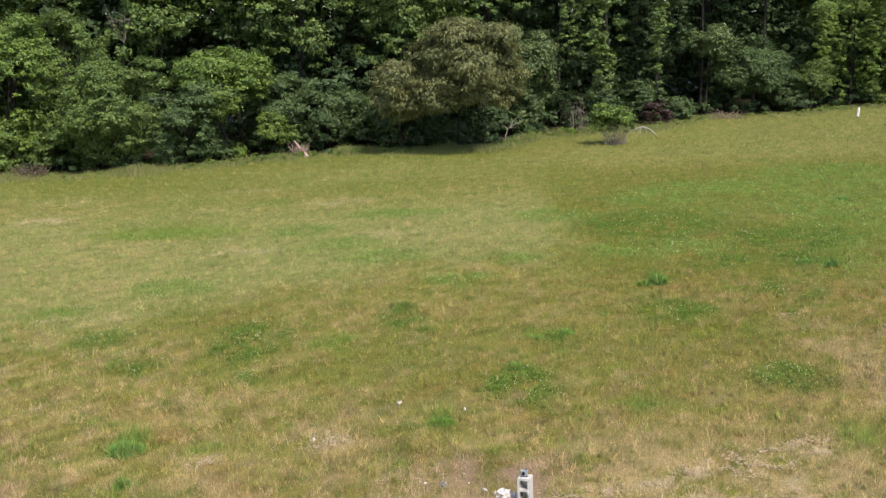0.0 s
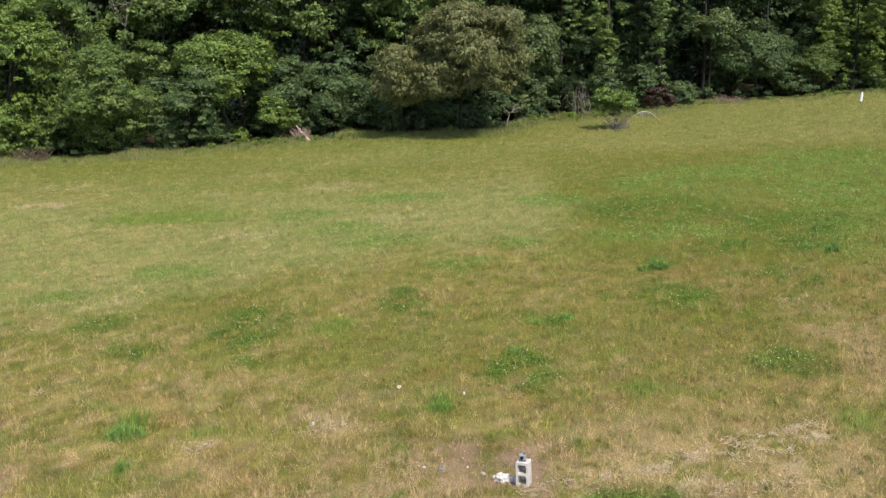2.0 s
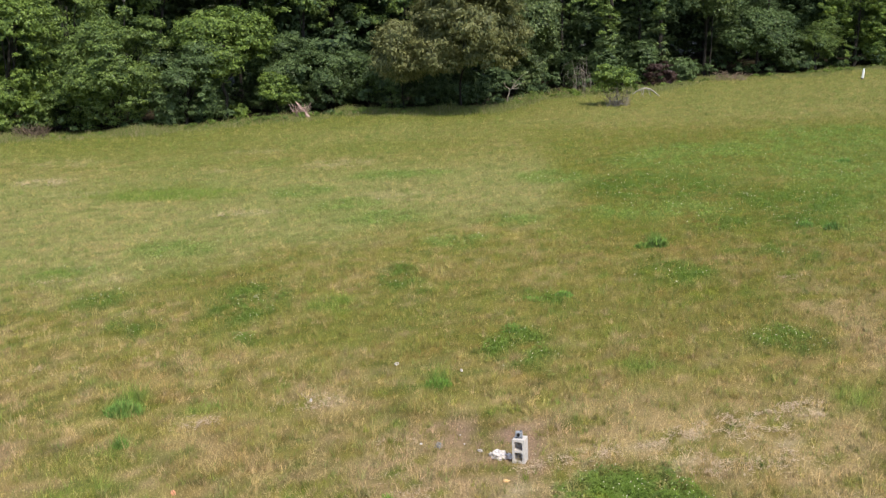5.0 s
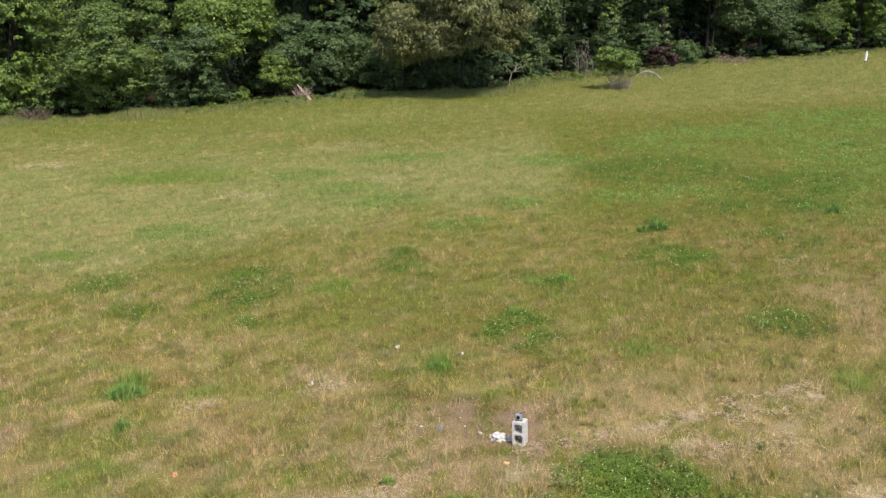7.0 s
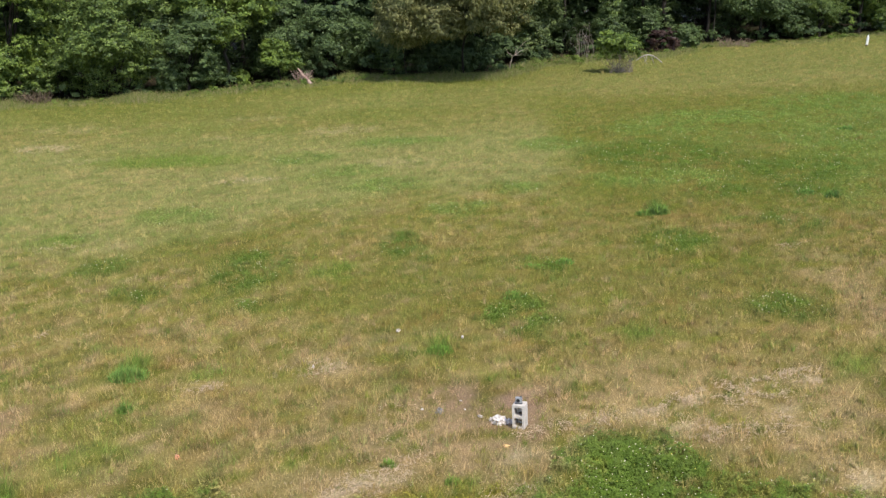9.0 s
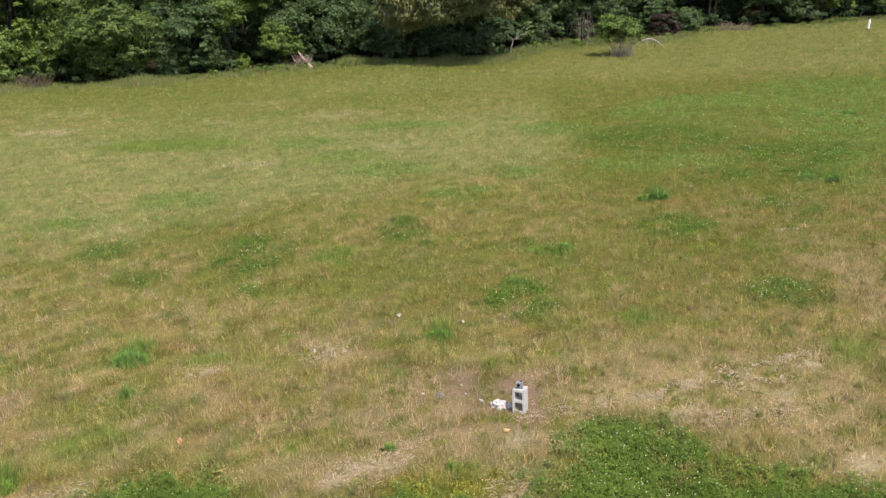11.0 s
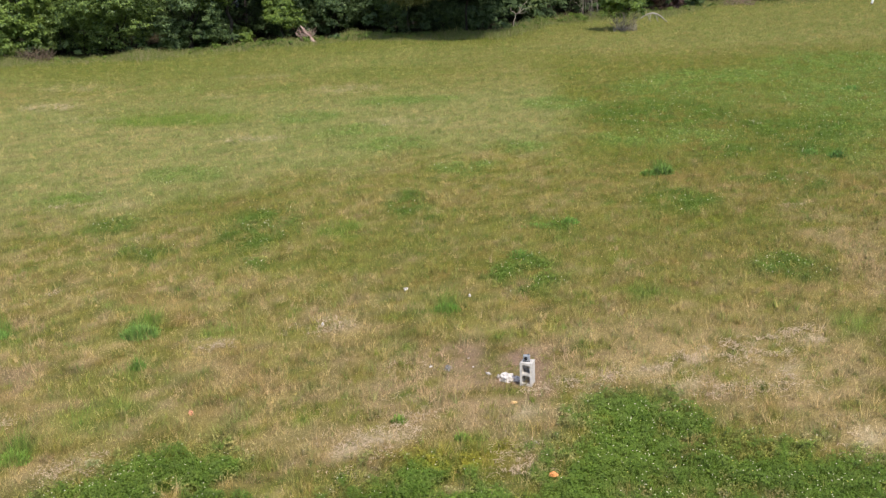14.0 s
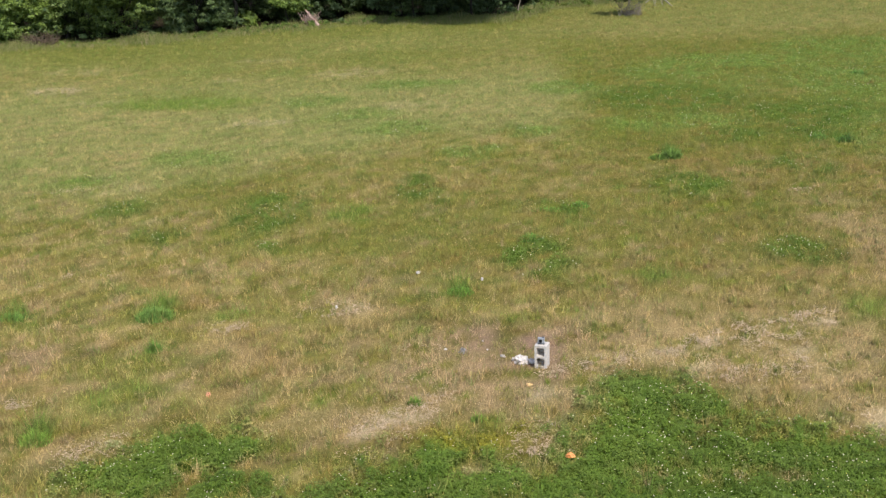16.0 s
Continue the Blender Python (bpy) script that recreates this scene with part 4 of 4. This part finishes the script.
def build_undergrowth(name, label, seed, near_y, far_y, low, high, rows, size, count, leaf, mat):
    """Leaf masses that fill the inside of the wood, too tangled to count."""
    rng = np.random.RandomState(seed)
    x = rng.uniform(-36, 44, rows)
    # two open glades lead into the dark
    x = x[(np.abs(x - 7.6) > 1.5) & (np.abs(x - 17.4) > 2.2)] if 3 < near_y < 10 else x
    rows = len(x)
    y = edge_of_woods(x) + rng.uniform(near_y, far_y, rows)
    z = ground_height(x, y) + low + (high - low) * rng.rand(rows) ** 1.3
    b = np.stack([x, y, z, size * rng.uniform(0.6, 1.3, rows)], 1)
    v, f = leaves(rng, b, count, leaf[0], leaf[1], 0.3, np.tile(np.array([0, -0.4, 0.3]), (rows, 1)))
    v[:, 2] = np.maximum(v[:, 2], ground_height(v[:, 0], v[:, 1]) + 0.02)
    tagged(new(name, mesh_from(name, v, f, mat)), label, "undergrowth", kind="stuff")


# filler foliage in the wood's dark gaps, shade put into its leaf colour
build_undergrowth("undergrowth", "dense shaded undergrowth inside the wood", 601, 3.5, 8.0, 0.4, 4.5, 260, 0.95, 60000, (0.26, 0.2), L_SHADE)
build_undergrowth("undergrowth", "low shaded growth on the floor of the wood", 604, 1.2, 4.0, 0.1, 0.9, 420, 0.5, 22000, (0.19, 0.13), L_SHADE)
build_undergrowth("far_wood", "shade-darkened foliage that closes the wood behind the first trees", 605, 10.0, 17.0, 0.3, 16.0, 900, 1.5, 110000, (0.30, 0.24), L_SHADE)
build_undergrowth("far_wood", "dark foliage of the wood further back", 602, 20.0, 30.0, 0.5, 18.0, 1100, 2.2, 110000, (0.62, 0.5), L_SHADE)

# ---- small growth along the edge ----
def build_edge_weeds():
    rng = np.random.RandomState(603)
    rows = 420
    x = rng.uniform(-26, 35, rows)
    y = edge_of_woods(x) + rng.normal(0.5, 0.5, rows)
    size = rng.uniform(0.08, 0.26, rows) * np.interp(x, [-18, -12, -3, 0, 3, 5, 11, 14], [0.3, 0.9, 0.7, 0.2, 0.4, 1.1, 1.1, 0.6])
    b = np.stack([x, y, ground_height(x, y) + size * 0.7, size], 1)
    v, f = leaves(rng, b, 26000, 0.09, 0.04, -0.8, np.tile(np.array([0, 0, 0.4]), (rows, 1)))
    v[:, 2] = np.maximum(v[:, 2], ground_height(v[:, 0], v[:, 1]) + 0.01)
    tagged(new("edge_weeds", mesh_from("edge_weeds", v, f, L_LIME)), "knee-high leafy weeds along the foot of the wood", "weeds", kind="stuff")


build_edge_weeds()
tree("small_shrub", "small yellow-green shrub on bare grey stems in the meadow", 9.4, 60.4, 1.42, 1.5, 0.72, L_LIME, 401, count=8000, boughs=60, size=0.34, hollow=0.2, leaf=(0.13, 0.08), trunk=0.03, category="shrub", bark=M_GREY_TWIG)
tree("red_shrub", "low wine-red leafed shrub in the shade", 13.3, 70.2, 0.75, 1.2, 0.6, L_RED, 402, count=4000, boughs=26, size=0.4, leaf=(0.15, 0.1), trunk=0.03, category="shrub")
tree("broad_leaved_seedling", "knee-high seedlings with large pale green leaves", -11.7, 61.2, 0.42, 1.2, 0.38, L_LIME, 403, ry=0.5, count=700, boughs=20, size=0.3, leaf=(0.28, 0.2), trunk=0.02, category="plant")
tree("climbing_vine", "tall column of green vine up a tree trunk", 14.0, 72.1, 2.6, 0.55, 2.7, L_BLUE, 405, count=5500, boughs=44, size=0.36, leaf=(0.17, 0.11), trunk=0.04, category="vine")
tree("climbing_vine", "hanging yellow-green vine in front of deep shade", 10.1, 69.4, 3.6, 0.5, 2.4, L_MID, 406, count=5500, boughs=44, size=0.34, leaf=(0.16, 0.1), trunk=0.03, category="vine")
tree("climbing_vine", "narrow column of light green vine on a dead stem", -4.1, 63.2, 1.3, 0.45, 1.3, L_MID, 404, count=2600, boughs=24, size=0.32, leaf=(0.18, 0.12), trunk=0.04, category="vine")


def twig_thing(name, label, category, x, y, seed, count, spread, height, thick, mat, arch=0.0, base=0.3):
    ob = thing(name, x, y, label, category)
    part("tangle", tubes_mesh("tangle", twigs(np.random.RandomState(seed), count, spread, height, thick, arch=arch, base=base), mat, 4), ob)
    return ob


def arching_stems(rng, count, spread, height, thick):
    """Stems that rise, bend over and hang down."""
    many = []
    for k in range(count):
        a, out, top = rng.uniform(0, 2 * math.pi), spread * rng.uniform(0.3, 1.0), height * rng.uniform(0.55, 1.0)
        c, q = math.cos(a), math.sin(a) * 0.7
        bx, by = rng.normal(0, 0.38 * spread), rng.normal(0, 0.3 * spread)
        drop = rng.uniform(0.3, 0.85)
        pts = [(bx + c * out * u, by + q * out * u, top * z) for u, z in ((0.08, -0.05), (0.15, 0.45), (0.3, 0.82), (0.55, 1.0), (0.8, 1.0 - drop * 0.3), (1.0, 1.0 - drop))]
        pts = [tuple(np.array(p) + rng.normal(0, 0.11, 3)) for p in pts]
        many.append((pts, [thick, thick * 0.9, thick * 0.75, thick * 0.6, thick * 0.45, thick * 0.25]))
    return many


bare = thing("dead_tree", -17.8, 64.0, "bare grey dead tree top among the green crowns", "tree", "wood's edge")
rng = np.random.RandomState(511)
stem = crooked(rng, (0, 0, -0.2), (0.2, 0, 7.6), 6, 0.1)
part("trunk", tubes_mesh("trunk", [(stem, [0.09, 0.08, 0.07, 0.055, 0.045, 0.03, 0.02])], M_BARK, 7), bare)
for k in range(16):
    root = stem[5 + k % 2]
    end = (root[0] + rng.uniform(-0.9, 0.9), root[1] - rng.uniform(-0.2, 0.9), 7.6 + rng.uniform(-0.5, 1.2))
    part("limb", tubes_mesh("limb", [(crooked(rng, root, end, 4, 0.12), [0.022, 0.018, 0.014, 0.01, 0.005])], M_GREY_TWIG, 4), bare)

dead_bush = thing("dead_bush", 8.6, 67.0, "bare grey dead bush of long drooping branches", "bush")
part("tangle", tubes_mesh("tangle", arching_stems(np.random.RandomState(501), 16, 1.3, 2.3, 0.011), M_GREY_TWIG, 4), dead_bush)
twig_thing("dead_bush", "tangle of bare grey branches under the small shrub", "bush", 9.35, 60.25, 502, 90, 1.0, 1.25, 0.012, M_GREY_TWIG, base=0.8)
twig_thing("brush_pile", "heap of dry tan branches at the wood's edge", "brush pile", 18.6, 72.6, 503, 60, 1.4, 0.6, 0.02, M_DEAD, base=0.9)
twig_thing("brush_pile", "heap of brown dead stems at the foot of the shrub", "brush pile", -20.4, 55.6, 504, 120, 1.2, 0.75, 0.02, M_BROWN_TWIG, base=0.9)

log = thing("broken_branch", -7.52, 59.95, "broken bare pinkish branch leaning out of the shade", "branch")
rng = np.random.RandomState(505)
part("stem", tubes_mesh("stem", [(crooked(rng, (0.5, -0.3, 0.02), (-0.3, 0.3, 0.85), 5, 0.02), [0.10, 0.10, 0.09, 0.08, 0.06, 0.03])], M_PINK_WOOD, 8), log)
part("splinters", tubes_mesh("splinters", twigs(rng, 90, 0.75, 0.85, 0.018), M_PINK_WOOD, 4), log)

arch = thing("fallen_limb", 11.65, 63.9, "pale bare fallen limb arching over the grass", "branch")
rng = np.random.RandomState(506)
pts = [(-0.75 + 1.5 * k / 8, 0.05 * math.sin(k * 2.0), 0.08 + 0.50 * math.sin(math.pi * (0.12 + 0.86 * k / 8)) - 0.05) for k in range(9)]
part("stem", tubes_mesh("stem", [(pts, [0.02, 0.03, 0.038, 0.042, 0.045, 0.045, 0.04, 0.035, 0.03])], M_PALE_BARK, 6), arch)
part("tangle", tubes_mesh("tangle", [(crooked(rng, pts[2 + k], (pts[2 + k][0] + rng.uniform(-0.3, 0.3), rng.uniform(-0.3, 0.2), 0.0), 3, 0.04), [0.02, 0.016, 0.012, 0.006]) for k in range(4)], M_PALE_BARK, 4), arch)

fork = thing("bare_sapling", 3.8, 63.4, "pale bare forked sapling in front of the shade", "sapling")
rng = np.random.RandomState(507)
part("trunk", tubes_mesh("trunk", [(crooked(rng, (-0.1, 0, -0.1), (0.05, 0, 0.75), 4, 0.03), [0.045, 0.04, 0.036, 0.032, 0.028])], M_GREY_TWIG, 6), fork)
for end in ((-0.3, 0.1, 1.15), (0.65, 0.0, 0.95), (0.3, -0.2, 1.4), (0.95, 0.1, 1.15), (0.8, 0.1, 1.6)):
    part("limb", tubes_mesh("limb", [(crooked(rng, (0.05, 0, 0.75), end, 4, 0.06), [0.03, 0.026, 0.02, 0.014, 0.006])], M_GREY_TWIG, 5), fork)


# ---- things on the meadow ----
M_CONCRETE = plain_rough("pale_concrete", (0.46, 0.42, 0.385), (0.62, 0.57, 0.525), 12.0, 0.9, 0.5, 0.004)
M_CAMERA = plain_rough("dark_grey_plastic", (0.05, 0.055, 0.065), (0.1, 0.11, 0.12), 20.0, 0.4, 0.1, 0.001)
M_SILVER = plain_rough("light_grey_plastic", (0.22, 0.23, 0.25), (0.32, 0.33, 0.36), 20.0, 0.4, 0.1, 0.001)
M_LENS = plain_rough("lens_black", (0.01, 0.01, 0.012), (0.02, 0.02, 0.025), 20.0, 0.08, 0.0, 0.001)
M_RAG = plain_rough("white_cloth", (0.54, 0.48, 0.45), (0.72, 0.65, 0.61), 14.0, 0.9, 0.5, 0.01)
M_GREYRAG = plain_rough("grey_foil", (0.15, 0.14, 0.13), (0.36, 0.34, 0.32), 14.0, 0.8, 0.4, 0.01)
M_ORANGE = plain_rough("orange_clay", (0.66, 0.24, 0.07), (0.8, 0.38, 0.14), 14.0, 0.7, 0.3, 0.004)
M_PINKISH = plain_rough("pinkish_orange_clay", (0.66, 0.27, 0.14), (0.8, 0.42, 0.27), 14.0, 0.8, 0.3, 0.004)
M_FADED = plain_rough("faded_orange_clay", (0.6, 0.36, 0.14), (0.75, 0.5, 0.24), 14.0, 0.8, 0.3, 0.004)
M_WHITE_PIPE = plain_rough("white_plastic", (0.72, 0.72, 0.7), (0.84, 0.84, 0.82), 6.0, 0.4, 0.1, 0.002)
M_FOOT = plain_rough("weathered_timber", (0.07, 0.055, 0.045), (0.14, 0.11, 0.09), 8.0, 0.9, 0.5, 0.01)


def finish(bm, mat, name, smooth=False):
    me = bpy.data.meshes.new(name)
    bmesh.ops.recalc_face_normals(bm, faces=bm.faces)
    bm.to_mesh(me)
    bm.free()
    me.materials.append(mat)
    if smooth:
        me.polygons.foreach_set("use_smooth", np.ones(len(me.polygons), bool))
    return me


def box(bm, x0, x1, y0, y1, z0, z1, bevel=0.0):
    made = bmesh.ops.create_cube(bm, size=1.0, matrix=Matrix.LocRotScale(((x0 + x1) / 2, (y0 + y1) / 2, (z0 + z1) / 2), None, (x1 - x0, y1 - y0, z1 - z0)))
    if bevel:
        edges = {e for v in made["verts"] for e in v.link_edges}
        bmesh.ops.bevel(bm, geom=list(edges), offset=bevel, segments=2, affect="EDGES", profile=0.5)


def ring_prism(bm, outer, inners, depth):
    """A slab with holes, standing in the x-z plane, depth thick in y; outer and inner outlines are rectangles with cut corners."""
    def outline(x0, x1, z0, z1, c):
        return [(x0 + c, z0), (x1 - c, z0), (x1, z0 + c), (x1, z1 - c), (x1 - c, z1), (x0 + c, z1), (x0, z1 - c), (x0, z0 + c)]
    for y in (-depth / 2, depth / 2):
        edges = []
        for loop in (outline(*outer), *[outline(*i) for i in inners]):
            vs = [bm.verts.new((x, y, z)) for x, z in loop]
            edges += [bm.edges.new((vs[k], vs[(k + 1) % len(vs)])) for k in range(len(vs))]
        bmesh.ops.triangle_fill(bm, edges=edges, use_beauty=True, use_dissolve=False)
    for loop in (outline(*outer), *[outline(*i) for i in inners]):
        for k in range(len(loop)):
            (xa, za), (xb, zb) = loop[k], loop[(k + 1) % len(loop)]
            bm.faces.new([bm.verts.new(p) for p in ((xa, -depth / 2, za), (xb, -depth / 2, zb), (xb, depth / 2, zb), (xa, depth / 2, za))])
    bmesh.ops.remove_doubles(bm, verts=bm.verts, dist=0.0005)


bm = bmesh.new()
ring_prism(bm, (-0.097, 0.097, 0.0, 0.397, 0.006), [(-0.064, 0.064, 0.036, 0.181, 0.016), (-0.064, 0.064, 0.215, 0.360, 0.016)], 0.194)
# thin back wall, added to close the cores so that they look dark
box(bm, -0.08, 0.08, 0.080, 0.094, 0.02, 0.376)
block = new("concrete_block", finish(bm, M_CONCRETE, "concrete_block"))
tagged(block, "pale grey hollow concrete block standing on end in the grass", "concrete block")
BX, BY = 1.13, 15.24
block.matrix_basis = pose(BX, BY, gz(BX, BY) + 0.008, 0, -2.2, -20) @ Matrix.Diagonal((0.95, 0.95, 0.93, 1))

# small action camera on top of the block
TOP = block.matrix_basis @ Vector((-0.012, 0.0, 0.397))
gadget = new("action_camera")
gadget.matrix_basis = pose(TOP.x, TOP.y, TOP.z, 0, -2.2, -8)
tagged(gadget, "small dark grey action camera in a case on the block", "camera")
bm = bmesh.new()
box(bm, -0.052, 0.052, -0.035, 0.035, 0.0, 0.014, 0.004)
part("base", finish(bm, M_CAMERA, "base"), gadget)
bm = bmesh.new()
box(bm, -0.05, 0.05, -0.03, 0.03, 0.014, 0.098, 0.008)
part("case", finish(bm, M_SILVER, "case"), gadget)
bm = bmesh.new()
bmesh.ops.create_cone(bm, cap_ends=True, segments=24, radius1=0.026, radius2=0.022, depth=0.022, matrix=Matrix.Translation((-0.008, -0.038, 0.055)) @ Matrix.Rotation(radians(90), 4, "X"))
part("lens", finish(bm, M_LENS, "lens"), gadget, "black round lens")
bm = bmesh.new()
box(bm, 0.014, 0.044, -0.012, 0.012, 0.098, 0.112, 0.003)
part("button", finish(bm, M_CAMERA, "button"), gadget)


def crumpled(name, label, category, x, y, rx, ry, rz, mat, seed, lift=0.0, folds=0.45, turn=0.0):
    """A crumpled or broken lump lying on the ground."""
    bm = bmesh.new()
    bmesh.ops.create_icosphere(bm, subdivisions=3, radius=1.0)
    for v in bm.verts:
        k = 1 + folds * (noise.noise(v.co * 2.3 + Vector((seed * 3.1, 0, 0))) + 0.6 * noise.noise(v.co * 4.3 + Vector((0, seed * 1.7, 0))))
        v.co = Vector((v.co.x * rx * k, v.co.y * ry * k, max(-0.35, v.co.z) * rz * k + rz * 0.35))
    ob = new(name, finish(bm, mat, name))
    ob.matrix_basis = pose(x, y, gz(x, y) + lift, 0, 0, turn)
    return tagged(ob, label, category)


crumpled("white_rag", "crumpled white rag on the bare soil beside the block", "rag", 0.83, 15.40, 0.105, 0.10, 0.085, M_RAG, 1, 0.0, 0.5)
crumpled("white_rag", "small torn white scrap beside the rag", "rag", 0.725, 15.50, 0.045, 0.04, 0.035, M_RAG, 7, 0.0, 0.7)
crumpled("white_rag", "white scrap between the rag and the block", "rag", 0.975, 15.40, 0.045, 0.05, 0.05, M_RAG, 8, 0.0, 0.6)
crumpled("plastic_tube", "small white plastic tube lying on the bare soil", "litter", 0.56, 15.66, 0.055, 0.022, 0.026, M_RAG, 2, 0.0, 0.1, -40)
crumpled("grey_wrapper", "crumpled grey foil wrapper lying in the grass", "litter", -0.06, 15.86, 0.05, 0.045, 0.06, M_GREYRAG, 3, 0.0, 0.6)
crumpled("clay_shard", "orange clay target shard lying in the grass", "shard", -3.79, 14.60, 0.036, 0.03, 0.05, M_PINKISH, 4, 0.0, 0.6, 60)
crumpled("clay_shard", "orange clay target shard lying in clover", "shard", 1.25, 12.40, 0.055, 0.045, 0.035, M_ORANGE, 5, 0.05, 0.5, 20)
crumpled("clay_shard", "faded orange clay target shard near the block", "shard", 0.89, 14.60, 0.045, 0.035, 0.025, M_FADED, 6, 0.0, 0.4)
crumpled("white_scrap", "white paper scrap caught in the grass", "litter", -0.84, 19.70, 0.04, 0.035, 0.04, M_RAG, 9, 0.02, 0.5)
crumpled("white_scrap", "white paper scrap in the grass", "litter", 0.345, 19.15, 0.022, 0.022, 0.04, M_RAG, 10, 0.03, 0.4)
crumpled("white_scrap", "small white scrap in dry grass", "litter", -2.23, 17.95, 0.02, 0.022, 0.04, M_RAG, 11, 0.02, 0.4)
crumpled("white_scrap", "tiny white scrap at the edge of the clover", "litter", 1.1, 13.33, 0.02, 0.02, 0.02, M_RAG, 12, 0.02, 0.3)
crumpled("white_scrap", "tiny white scrap on the bare soil", "litter", 0.33, 15.95, 0.015, 0.014, 0.012, M_RAG, 14, 0.0, 0.4)
crumpled("white_scrap", "tiny white scrap on the bare soil", "litter", 0.27, 16.3, 0.02, 0.015, 0.012, M_RAG, 15, 0.0, 0.4)
crumpled("stone", "pale stone on the bare soil", "stone", -0.33, 16.0, 0.026, 0.02, 0.016, M_CONCRETE, 13, 0.0, 0.4)

# white marker post
post = thing("marker_post", 26.12, 70.0, "white plastic marker post leaning in the meadow", "post")
LEAN = Matrix.Rotation(radians(5), 4, "Y")
for name, mat, low, high, wide, narrow, label in (("foot", M_FOOT, -0.12, 0.07, 0.062, 0.06, "dark timber foot"), ("pipe", M_WHITE_PIPE, 0.07, 0.50, 0.078, 0.074, ""),
                                                  ("collar", M_WHITE_PIPE, 0.47, 0.52, 0.086, 0.084, ""), ("cap", M_WHITE_PIPE, 0.52, 0.66, 0.055, 0.04, "")):
    bm = bmesh.new()
    bmesh.ops.create_cone(bm, cap_ends=True, segments=20, radius1=wide, radius2=narrow, depth=high - low, matrix=LEAN @ Matrix.Translation((0, 0, (low + high) / 2)))
    part(name, finish(bm, mat, name), post, label)
